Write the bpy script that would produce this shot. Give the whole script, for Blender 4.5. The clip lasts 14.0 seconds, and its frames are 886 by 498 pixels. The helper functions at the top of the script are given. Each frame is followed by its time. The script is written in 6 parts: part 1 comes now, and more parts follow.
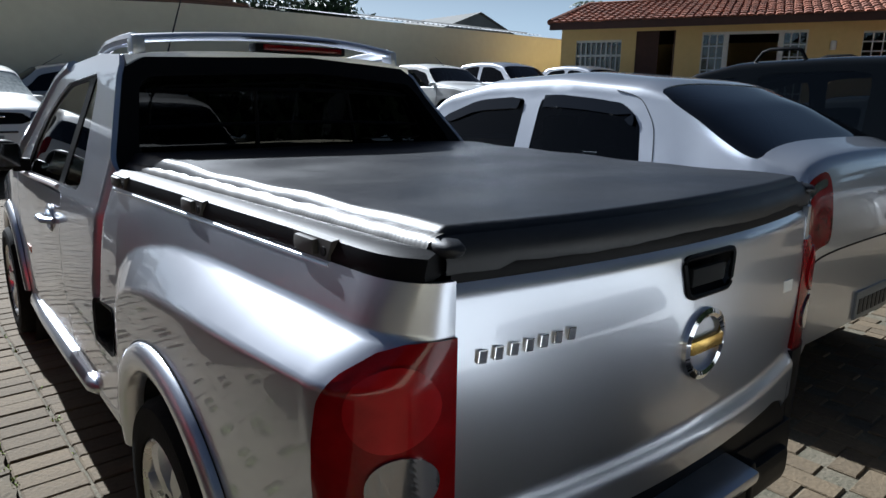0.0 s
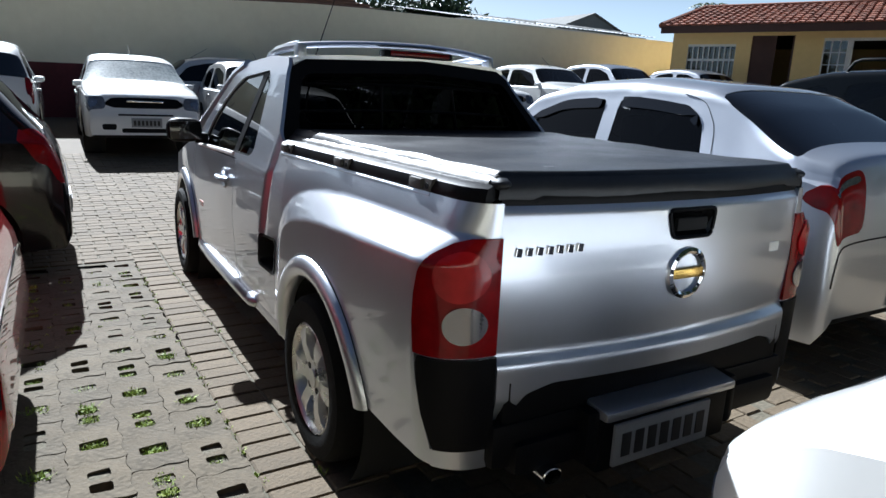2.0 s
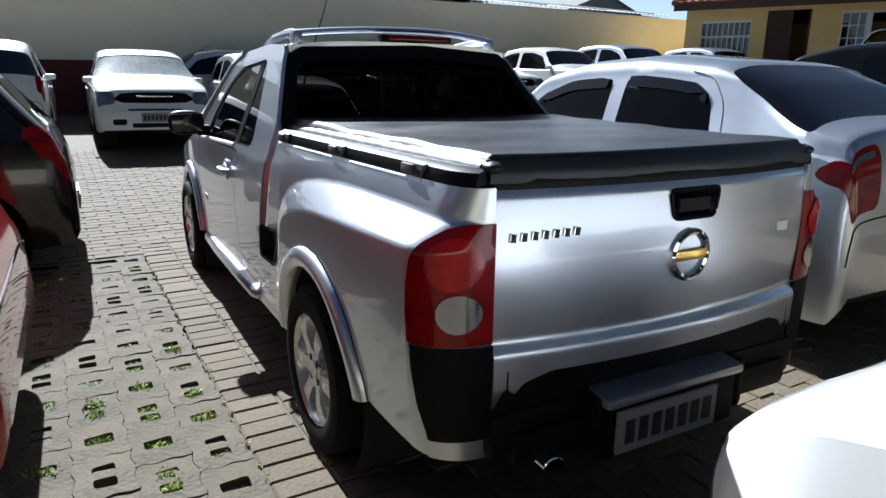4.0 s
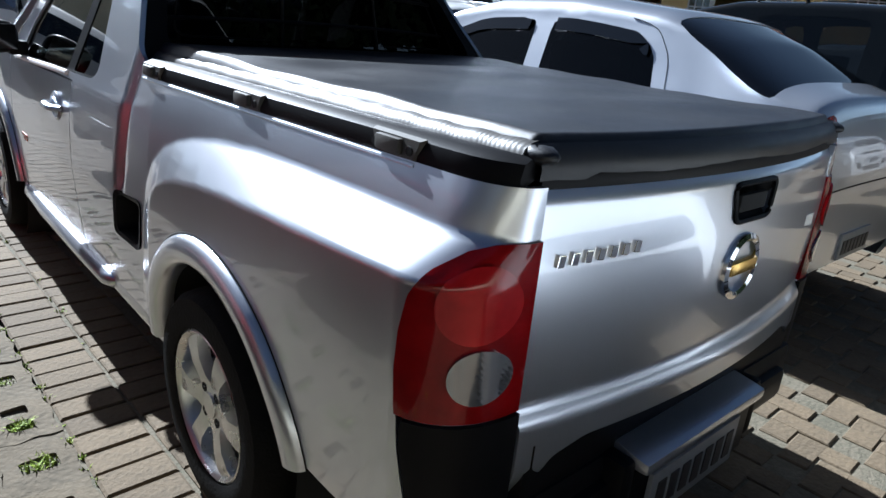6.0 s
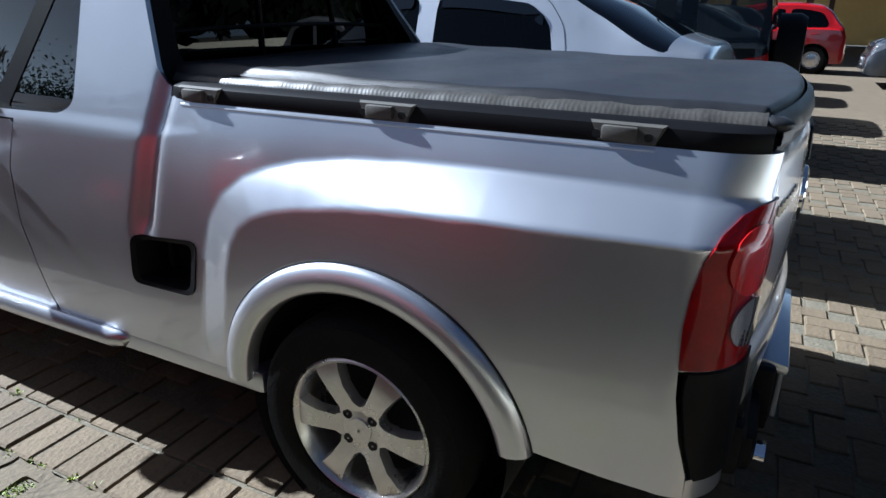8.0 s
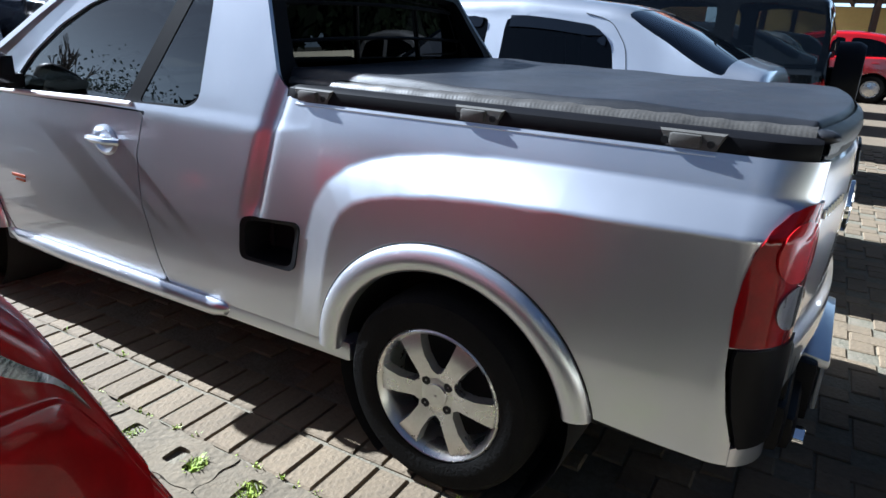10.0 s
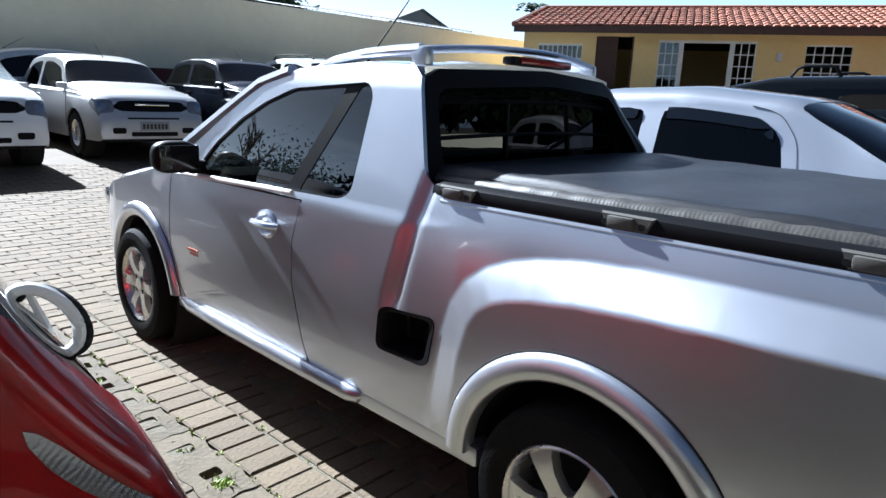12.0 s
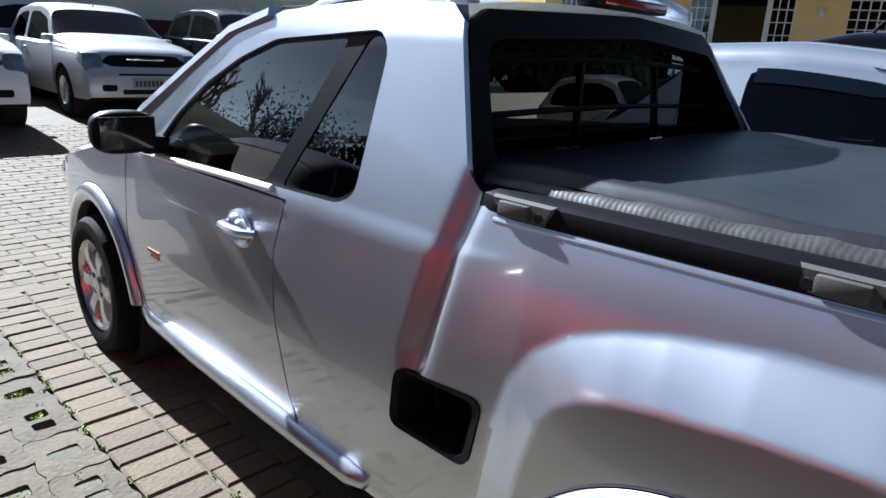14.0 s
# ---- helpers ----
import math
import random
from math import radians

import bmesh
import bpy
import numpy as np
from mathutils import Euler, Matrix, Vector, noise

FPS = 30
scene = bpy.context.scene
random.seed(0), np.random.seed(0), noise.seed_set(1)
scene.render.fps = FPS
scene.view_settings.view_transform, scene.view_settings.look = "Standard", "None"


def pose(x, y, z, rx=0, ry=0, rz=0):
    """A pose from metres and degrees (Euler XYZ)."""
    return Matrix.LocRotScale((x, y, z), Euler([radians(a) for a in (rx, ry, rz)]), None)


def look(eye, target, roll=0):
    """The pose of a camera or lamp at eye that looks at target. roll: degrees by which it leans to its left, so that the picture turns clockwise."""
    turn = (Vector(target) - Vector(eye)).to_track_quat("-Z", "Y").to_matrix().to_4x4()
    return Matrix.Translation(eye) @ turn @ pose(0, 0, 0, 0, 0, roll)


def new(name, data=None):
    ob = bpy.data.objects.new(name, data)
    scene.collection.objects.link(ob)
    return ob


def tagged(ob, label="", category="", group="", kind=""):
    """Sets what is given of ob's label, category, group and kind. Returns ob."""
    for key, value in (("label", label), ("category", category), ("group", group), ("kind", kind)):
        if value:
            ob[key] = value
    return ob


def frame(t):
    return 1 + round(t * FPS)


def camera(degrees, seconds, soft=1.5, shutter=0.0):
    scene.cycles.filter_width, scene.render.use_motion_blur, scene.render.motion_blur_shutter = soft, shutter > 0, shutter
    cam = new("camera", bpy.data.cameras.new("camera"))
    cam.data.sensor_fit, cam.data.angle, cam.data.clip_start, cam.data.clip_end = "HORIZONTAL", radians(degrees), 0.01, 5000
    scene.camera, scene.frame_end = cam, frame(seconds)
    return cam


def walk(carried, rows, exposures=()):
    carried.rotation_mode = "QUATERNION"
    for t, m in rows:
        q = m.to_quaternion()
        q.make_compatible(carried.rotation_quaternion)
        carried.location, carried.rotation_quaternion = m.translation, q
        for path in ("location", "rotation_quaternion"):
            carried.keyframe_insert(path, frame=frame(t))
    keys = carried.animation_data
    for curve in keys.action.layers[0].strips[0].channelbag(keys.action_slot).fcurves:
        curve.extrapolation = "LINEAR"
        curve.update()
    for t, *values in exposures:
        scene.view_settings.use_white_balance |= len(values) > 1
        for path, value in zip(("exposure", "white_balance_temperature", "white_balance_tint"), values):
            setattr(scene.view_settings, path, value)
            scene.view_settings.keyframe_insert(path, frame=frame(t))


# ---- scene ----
cam = camera(68.0, 14.0)
PATH = [
    (0, (0.171, 0.083, 1.319), (1.405, 1.591, 0.874), 0.85),
    (0.5, (0.029, -0.216, 1.312), (1.097, 1.411, 0.854), 2.27),
    (1, (-0.093, -0.379, 1.315), (0.943, 1.279, 0.891), 3.00),
    (1.5, (-0.142, -0.465, 1.311), (0.851, 1.201, 0.824), 3.02),
    (2, (-0.155, -0.505, 1.311), (0.832, 1.173, 0.854), 2.54),
    (2.5, (-0.150, -0.515, 1.315), (0.833, 1.167, 0.862), 2.13),
    (3, (-0.142, -0.522, 1.313), (0.842, 1.155, 0.843), 1.91),
    (5.3, (-0.018, -0.249, 1.294), (0.863, 1.461, 0.746), -0.22),
    (5.5, (-0.084, -0.155, 1.327), (0.904, 1.464, 0.693), 0.43),
    (6, (-0.005, 0.173, 1.287), (1.280, 1.555, 0.627), 5.51),
    (6.5, (-0.068, 0.536, 1.322), (1.557, 1.575, 0.793), 3.03),
    (7, (-0.178, 0.806, 1.313), (1.555, 1.652, 0.783), -0.06),
    (7.5, (-0.476, 0.869, 1.279), (1.231, 1.627, 0.564), 1.90),
    (7.7, (-0.522, 0.832, 1.298), (1.156, 1.652, 0.583), 0.60),
    (9.8, (-0.803, 0.758, 1.282), (0.834, 1.695, 0.620), 2.98),
    (10, (-0.820, 0.783, 1.299), (0.805, 1.745, 0.643), 2.68),
    (10.5, (-0.811, 0.785, 1.313), (0.740, 1.894, 0.712), 2.62),
    (11, (-0.806, 0.794, 1.340), (0.664, 2.040, 0.804), 2.81),
    (11.5, (-0.774, 0.805, 1.347), (0.649, 2.134, 0.889), 2.81),
    (12, (-0.745, 0.819, 1.350), (0.658, 2.171, 0.898), 2.60),
    (12.5, (-0.697, 0.835, 1.350), (0.689, 2.206, 0.905), 2.13),
    (13, (-0.633, 0.886, 1.351), (0.733, 2.283, 0.922), 2.24),
    (13.5, (-0.481, 1.072, 1.327), (0.877, 2.447, 0.811), 3.24),
    (14, (-0.282, 1.387, 1.345), (1.078, 2.737, 0.771), 3.05),
]
walk(cam, [(t, look(eye, target, roll)) for t, eye, target, roll in PATH], [(0, 1.08, 5420, 8), (0.5, 1.32, 5420, 8), (1, 1.5, 5410, 8), (2, 1.56, 5350, 8), (5.5, 1.5, 5320, 8), (6.5, 1.72, 5090, 8), (7.5, 1.72, 5110, 8), (10, 2.28, 5130, 8), (12, 2.22, 5170, 8), (14, 2.04, 5130, 8)])

# ---- light ----
SUN_WAY = Vector((-0.03, 1.37, 1.0)).normalized()
world = bpy.data.worlds.new("sky")
scene.world = world
world.use_nodes = True
wn = world.node_tree.nodes
sky = wn.new("ShaderNodeTexSky")
sky.sky_type = "NISHITA"
sky.sun_disc = False
sky.dust_density = 3.0
sky.sun_elevation = math.asin(SUN_WAY.z)
sky.sun_rotation = math.atan2(SUN_WAY.x, SUN_WAY.y)
wl = world.node_tree.links
wl.new(sky.outputs[0], wn["Background"].inputs[0])
wn["Background"].inputs[1].default_value = 0.014
# bright haze that thickens towards the horizon, the same all round
haze, both = wn.new("ShaderNodeBackground"), wn.new("ShaderNodeAddShader")
way, split, fall = wn.new("ShaderNodeTexCoord"), wn.new("ShaderNodeSeparateXYZ"), wn.new("ShaderNodeMapRange")
fall.interpolation_type = "SMOOTHERSTEP"
fall.inputs[1].default_value, fall.inputs[2].default_value = 0.0, 0.32
fall.inputs[3].default_value, fall.inputs[4].default_value = 0.28, 0.0
haze.inputs[0].default_value = (0.72, 0.88, 1.0, 1)
wl.new(way.outputs["Generated"], split.inputs[0])
wl.new(split.outputs["Z"], fall.inputs[0])
wl.new(fall.outputs[0], haze.inputs[1])
wl.new(wn["Background"].outputs[0], both.inputs[0])
wl.new(haze.outputs[0], both.inputs[1])
wl.new(both.outputs[0], wn["World Output"].inputs[0])
sun = new("sun", bpy.data.lights.new("sun", "SUN"))
sun.data.energy = 5.0
sun.data.angle = radians(0.6)
sun.data.color = (1.0, 0.95, 0.87)
sun.matrix_world = look(SUN_WAY * 50, (0, 0, 0))


# ---- materials ----
def material(name, colour, rough=0.5, metal=0.0, coat=0.0, coat_rough=0.03, noise_scale=0.0, amount=0.0, second=None,
             bump=0.0, bump_scale=60.0, spec=0.5, rough_amount=0.0, island=0.0, random=0.0, flake=0.0, sub=None):
    m = bpy.data.materials.new(name)
    m.use_nodes = True
    n, l = m.node_tree.nodes, m.node_tree.links
    b = n["Principled BSDF"]
    b.inputs["Roughness"].default_value = rough
    b.inputs["Metallic"].default_value = metal
    b.inputs["Coat Weight"].default_value = coat
    b.inputs["Coat Roughness"].default_value = coat_rough
    b.inputs["Specular IOR Level"].default_value = spec
    b.inputs["Base Color"].default_value = (*colour, 1)
    tc = n.new("ShaderNodeTexCoord")
    last = None
    if noise_scale:
        second = second or tuple(c * 0.6 for c in colour)
        n1, n2 = n.new("ShaderNodeTexNoise"), n.new("ShaderNodeTexNoise")
        n1.inputs["Scale"].default_value, n1.inputs["Detail"].default_value = noise_scale, 6
        n2.inputs["Scale"].default_value, n2.inputs["Detail"].default_value = noise_scale * 9, 4
        for q in (n1, n2):
            l.new(tc.outputs["Object"], q.inputs["Vector"])
        mean = n.new("ShaderNodeMath")
        mean.operation = "MULTIPLY_ADD"
        l.new(n2.outputs[0], mean.inputs[0])
        mean.inputs[1].default_value = 0.5
        half = n.new("ShaderNodeMath")
        half.operation = "MULTIPLY"
        l.new(n1.outputs[0], half.inputs[0])
        half.inputs[1].default_value = 0.5
        l.new(half.outputs[0], mean.inputs[2])
        ramp = n.new("ShaderNodeMapRange")
        ramp.inputs[1].default_value, ramp.inputs[2].default_value = 0.35, 0.65
        ramp.inputs[3].default_value, ramp.inputs[4].default_value = 0.0, amount
        l.new(mean.outputs[0], ramp.inputs[0])
        mix = n.new("ShaderNodeMix")
        mix.data_type = "RGBA"
        l.new(ramp.outputs[0], mix.inputs["Factor"])
        mix.inputs["A"].default_value = (*colour, 1)
        mix.inputs["B"].default_value = (*second, 1)
        last = mix.outputs["Result"]
        if rough_amount:
            r2 = n.new("ShaderNodeMapRange")
            r2.inputs[1].default_value, r2.inputs[2].default_value = 0.3, 0.7
            r2.inputs[3].default_value, r2.inputs[4].default_value = rough - rough_amount, rough + rough_amount
            l.new(n1.outputs[0], r2.inputs[0])
            l.new(r2.outputs[0], b.inputs["Roughness"])
    for weight, socket in ((island, "geo"), (random, "obj")):
        if not weight:
            continue
        src = n.new("ShaderNodeNewGeometry").outputs["Random Per Island"] if socket == "geo" else n.new("ShaderNodeObjectInfo").outputs["Random"]
        mr = n.new("ShaderNodeMapRange")
        mr.inputs[3].default_value, mr.inputs[4].default_value = 1 - weight, 1 + weight
        l.new(src, mr.inputs[0])
        hsv = n.new("ShaderNodeHueSaturation")
        l.new(mr.outputs[0], hsv.inputs["Value"])
        if last:
            l.new(last, hsv.inputs["Color"])
        else:
            hsv.inputs["Color"].default_value = (*colour, 1)
        last = hsv.outputs[0]
    if last:
        l.new(last, b.inputs["Base Color"])
    if bump:
        nb = n.new("ShaderNodeTexNoise")
        nb.inputs["Scale"].default_value, nb.inputs["Detail"].default_value = bump_scale, 5
        l.new(tc.outputs["Object"], nb.inputs["Vector"])
        bp = n.new("ShaderNodeBump")
        bp.inputs["Strength"].default_value, bp.inputs["Distance"].default_value = bump, 0.01
        l.new(nb.outputs[0], bp.inputs["Height"])
        l.new(bp.outputs[0], b.inputs["Normal"])
    return m


def glass(name, tint, gloss=1.0, index=1.5):
    m = bpy.data.materials.new(name)
    m.use_nodes = True
    n, l = m.node_tree.nodes, m.node_tree.links
    n.remove(n["Principled BSDF"])
    tr, gl, mx, fr = n.new("ShaderNodeBsdfTransparent"), n.new("ShaderNodeBsdfGlossy"), n.new("ShaderNodeMixShader"), n.new("ShaderNodeFresnel")
    tr.inputs[0].default_value = (*tint, 1)
    gl.inputs[0].default_value = (gloss, gloss, gloss, 1)
    gl.inputs[1].default_value = 0.01
    fr.inputs[0].default_value = index
    l.new(fr.outputs[0], mx.inputs[0])
    l.new(tr.outputs[0], mx.inputs[1])
    l.new(gl.outputs[0], mx.inputs[2])
    l.new(mx.outputs[0], n["Material Output"].inputs[0])
    return m


def paint(name, colour, metal=0.0, rough=0.35, coat=1.0, spec=0.5):
    return material(name, colour, rough=rough, metal=metal, coat=coat, spec=spec, coat_rough=0.02, noise_scale=3.0, amount=0.10,
                    second=tuple(c * 0.85 for c in colour), rough_amount=0.03)


SILVER = paint("silver_metallic_paint", (0.55, 0.575, 0.635), 0.85, 0.32)
SILVER_B = paint("silver_sedan_paint", (0.58, 0.605, 0.66), 0.80, 0.31)
SILVER_C = paint("silver_hatch_paint", (0.48, 0.48, 0.48), 0.50, 0.38)
WHITE = paint("white_paint", (0.80, 0.80, 0.78), 0.0, 0.35)
BLACK = paint("black_paint", (0.008, 0.009, 0.010), 0.0, 0.14, 0.45, 0.3)
GREY = paint("dark_grey_paint", (0.05, 0.055, 0.065), 0.5, 0.35)
GREEN = paint("black_green_paint", (0.005, 0.006, 0.007), 0.0, 0.12, 0.28, 0.2)
BLUE_DARK = paint("dark_blue_paint", (0.012, 0.015, 0.024), 0.1, 0.16, 0.5, 0.3)
RED = paint("red_paint", (0.31, 0.003, 0.005), 0.0, 0.22)
GLASS_DARK = glass("dark_tinted_glass", (0.04, 0.045, 0.045), 1.0, 1.9)
GLASS_REAR = glass("smoked_rear_glass", (0.014, 0.014, 0.016), 1.0, 1.32)
GLASS_MID = glass("grey_tinted_glass", (0.30, 0.32, 0.32))
GLASS = glass("tinted_glass", (0.55, 0.58, 0.56))
GLASS_CAR = glass("car_glass", (0.07, 0.078, 0.082), 0.7)
PLASTIC = material("black_textured_plastic", (0.005, 0.005, 0.006), 0.45, noise_scale=20, amount=0.4, second=(0.008, 0.008, 0.009), spec=0.09, bump=0.05, bump_scale=400)
TRIM_GREY = material("weathered_grey_plastic", (0.046, 0.043, 0.037), 0.6, noise_scale=25, amount=0.6, second=(0.075, 0.070, 0.061), bump=0.05, bump_scale=250)
RUBBER = material("tyre_rubber", (0.004, 0.004, 0.004), 0.85, spec=0.12, noise_scale=15, amount=0.6, second=(0.009, 0.0085, 0.0075), bump=0.25, bump_scale=120)
ALLOY = material("silver_alloy", (0.62, 0.62, 0.61), 0.3, 0.9, noise_scale=12, amount=0.35, second=(0.42, 0.41, 0.39), rough_amount=0.08)
WHITE_TRIM = material("pale_sill_trim", (0.62, 0.58, 0.58), 0.35, noise_scale=6, amount=0.3, second=(0.5, 0.46, 0.46))
CHROME = material("chrome", (0.85, 0.85, 0.86), 0.06, 1.0)
GOLD = material("gold_badge", (0.75, 0.5, 0.13), 0.25, 0.9)
RED_LENS = material("red_lamp_lens", (0.27, 0.002, 0.004), 0.20, coat=0.45, coat_rough=0.01, spec=0.12, noise_scale=1.3, amount=0.9, second=(0.07, 0.001, 0.001))
RED_DEEP = material("deep_red_lens", (0.46, 0.012, 0.014), 0.15, coat=0.35, spec=0.2, noise_scale=1.6, amount=0.8, second=(0.16, 0.001, 0.003))
CLEAR_LENS = material("clear_lamp_lens", (0.30, 0.31, 0.34), 0.10, metal=0.75, coat=1.0, coat_rough=0.01)


def add_ribs(m, scale, strength, way="DIAGONAL"):
    """Fine moulded ribs on a lamp lens."""
    n, l = m.node_tree.nodes, m.node_tree.links
    tc, wave, bp = n.new("ShaderNodeTexCoord"), n.new("ShaderNodeTexWave"), n.new("ShaderNodeBump")
    wave.bands_direction = way
    wave.inputs["Scale"].default_value = scale
    wave.inputs["Distortion"].default_value = 4.0
    bp.inputs["Strength"].default_value, bp.inputs["Distance"].default_value = strength, 0.01
    l.new(tc.outputs["Object"], wave.inputs["Vector"])
    l.new(wave.outputs[1], bp.inputs["Height"])
    l.new(bp.outputs[0], n["Principled BSDF"].inputs["Normal"])


add_ribs(CLEAR_LENS, 60, 0.018)
EDGE = material("worn_vinyl_edge", (0.060, 0.056, 0.050), 0.38, noise_scale=30, amount=0.8, second=(0.022, 0.021, 0.020))
add_ribs(EDGE, 30, 0.05, "Y")
VINYL = material("black_vinyl_cover", (0.010, 0.011, 0.014), 0.40, noise_scale=4, amount=0.7, second=(0.020, 0.021, 0.024), spec=0.38, bump=0.14, bump_scale=500, rough_amount=0.07)
DARK = material("dark_void", (0.006, 0.006, 0.006), 0.9)
INTERIOR = material("grey_cloth_interior", (0.014, 0.014, 0.016), 0.9, noise_scale=20, amount=0.5, second=(0.025, 0.025, 0.026))
HEAD_LENS = material("headlamp_lens", (0.20, 0.21, 0.23), 0.08, metal=0.3, coat=1.0, noise_scale=25, amount=0.8, second=(0.06, 0.06, 0.07), bump=0.2, bump_scale=60)
# opaque windscreen colour, pale and mottled with grey-green
PALE_SCREEN = material("pale_windscreen", (0.62, 0.67, 0.66), 0.25, noise_scale=3, amount=1.0, second=(0.22, 0.26, 0.25), coat=0.6)
PLATE = material("grey_number_plate", (0.26, 0.27, 0.28), 0.4, noise_scale=10, amount=0.3)
PLATE_MARK = material("plate_marks", (0.02, 0.02, 0.022), 0.5)
DECAL = material("orange_decal", (0.45, 0.10, 0.03), 0.4)
PAVER = material("grey_paver", (0.136, 0.100, 0.058), 0.9, noise_scale=5, amount=0.75, second=(0.080, 0.061, 0.037), bump=0.5, bump_scale=60, random=0.16)
PAVER_JOINED = material("grey_paver_joined", (0.136, 0.100, 0.058), 0.9, noise_scale=5, amount=0.75, second=(0.080, 0.061, 0.037), bump=0.5, bump_scale=60, island=0.11)
BLOCK = material("concrete_grass_block", (0.118, 0.092, 0.057), 0.92, noise_scale=5, amount=0.85, second=(0.060, 0.048, 0.029), bump=0.6, bump_scale=50, random=0.10)
SAND = material("joint_sand", (0.14, 0.118, 0.082), 0.95, noise_scale=6, amount=0.9, second=(0.07, 0.066, 0.042), bump=0.6, bump_scale=80)
SOIL = material("dark_joint_soil", (0.06, 0.054, 0.042), 0.95, noise_scale=8, amount=0.8, second=(0.045, 0.05, 0.03), bump=0.6, bump_scale=40)
LEAF_GRASS = material("grass_blades", (0.19, 0.28, 0.025), 0.6, noise_scale=10, amount=0.6, second=(0.32, 0.33, 0.05), island=0.35)
STUCCO = material("beige_stucco", (0.80, 0.74, 0.56), 0.95, noise_scale=0.6, amount=0.6, second=(0.70, 0.64, 0.47), bump=0.35, bump_scale=90)
MAROON = material("maroon_plinth_paint", (0.11, 0.018, 0.022), 0.8, noise_scale=1.5, amount=0.6, second=(0.06, 0.012, 0.014), bump=0.25, bump_scale=90)
YELLOW = material("yellow_stucco", (0.78, 0.58, 0.25), 0.95, noise_scale=0.8, amount=0.5, second=(0.66, 0.48, 0.20), bump=0.3, bump_scale=90)
ROOF_TILE = material("terracotta_roof_tile", (0.27, 0.095, 0.05), 0.9, noise_scale=2.0, amount=0.8, second=(0.14, 0.058, 0.036), bump=0.4, bump_scale=40, island=0.25)
OLD_TILE = material("weathered_brown_tile", (0.16, 0.09, 0.065), 0.95, noise_scale=1.5, amount=0.8, second=(0.09, 0.06, 0.05), bump=0.4, bump_scale=30, island=0.25)
WOOD_DARK = material("dark_brown_wood", (0.07, 0.03, 0.02), 0.7, noise_scale=5, amount=0.6, second=(0.035, 0.018, 0.012))
FRAME_WHITE = material("white_painted_metal", (0.72, 0.71, 0.66), 0.5, noise_scale=6, amount=0.4, second=(0.55, 0.53, 0.47))
ROOM = material("dark_room", (0.03, 0.027, 0.022), 0.9, noise_scale=1.0, amount=0.5)
SHEET_WHITE = material("white_sheet_roof", (0.62, 0.63, 0.64), 0.5, noise_scale=1.0, amount=0.4, second=(0.48, 0.48, 0.48))
SHEET_GREY = material("grey_fibre_roof", (0.20, 0.20, 0.19), 0.85, noise_scale=1.0, amount=0.5)
LEAF = material("tree_leaves", (0.035, 0.06, 0.014), 0.6, noise_scale=2, amount=0.7, second=(0.03, 0.055, 0.015), island=0.4)
# hedge leaves with shade put into their colour, so they reflect nearly black
LEAF_DARK = material("darkened_hedge_leaves", (0.006, 0.011, 0.004), 0.8, noise_scale=2, amount=0.7, second=(0.003, 0.006, 0.002), island=0.3, spec=0.1)
BARK = material("tree_bark", (0.12, 0.085, 0.06), 0.9, noise_scale=6, amount=0.7, bump=0.6, bump_scale=20)


# ---- building helpers ----
def mesh_of(name, bm, mat, smooth=40):
    me = bpy.data.meshes.new(name)
    bm.normal_update()
    bm.to_mesh(me)
    bm.free()
    for m in (mat if isinstance(mat, (list, tuple)) else (mat,)):
        me.materials.append(m)
    if smooth:
        for p in me.polygons:
            p.use_smooth = True
        me.set_sharp_from_angle(angle=radians(smooth))
    return me


def part(name, bm, mat, parent=None, label="", smooth=40):
    ob = new(name, mesh_of(name, bm, mat, smooth))
    ob.parent = parent
    if label:
        ob["label"] = label
    return ob


def thing(name, m, label, category, group=""):
    ob = new(name)
    ob.matrix_basis = m
    ob.empty_display_size = 0.2
    return tagged(ob, label, category, group)


def add_box(bm, x0, y0, z0, x1, y1, z1, bevel=0.0, m=None):
    made = bmesh.ops.create_cube(bm, size=1.0)["verts"]
    bmesh.ops.scale(bm, vec=(x1 - x0, y1 - y0, z1 - z0), verts=made)
    bmesh.ops.translate(bm, vec=((x0 + x1) / 2, (y0 + y1) / 2, (z0 + z1) / 2), verts=made)
    if bevel:
        edges = list({e for v in made for e in v.link_edges})
        out = bmesh.ops.bevel(bm, geom=edges, offset=bevel, segments=2, affect="EDGES", profile=0.6)
        made = list({v for f in out["faces"] for v in f.verts} | {v for v in made if v.is_valid})
    if m is not None:
        bmesh.ops.transform(bm, matrix=m, verts=made)
    return made


def box(x0, y0, z0, x1, y1, z1, bevel=0.0, m=None):
    bm = bmesh.new()
    add_box(bm, x0, y0, z0, x1, y1, z1, bevel, m)
    return bm


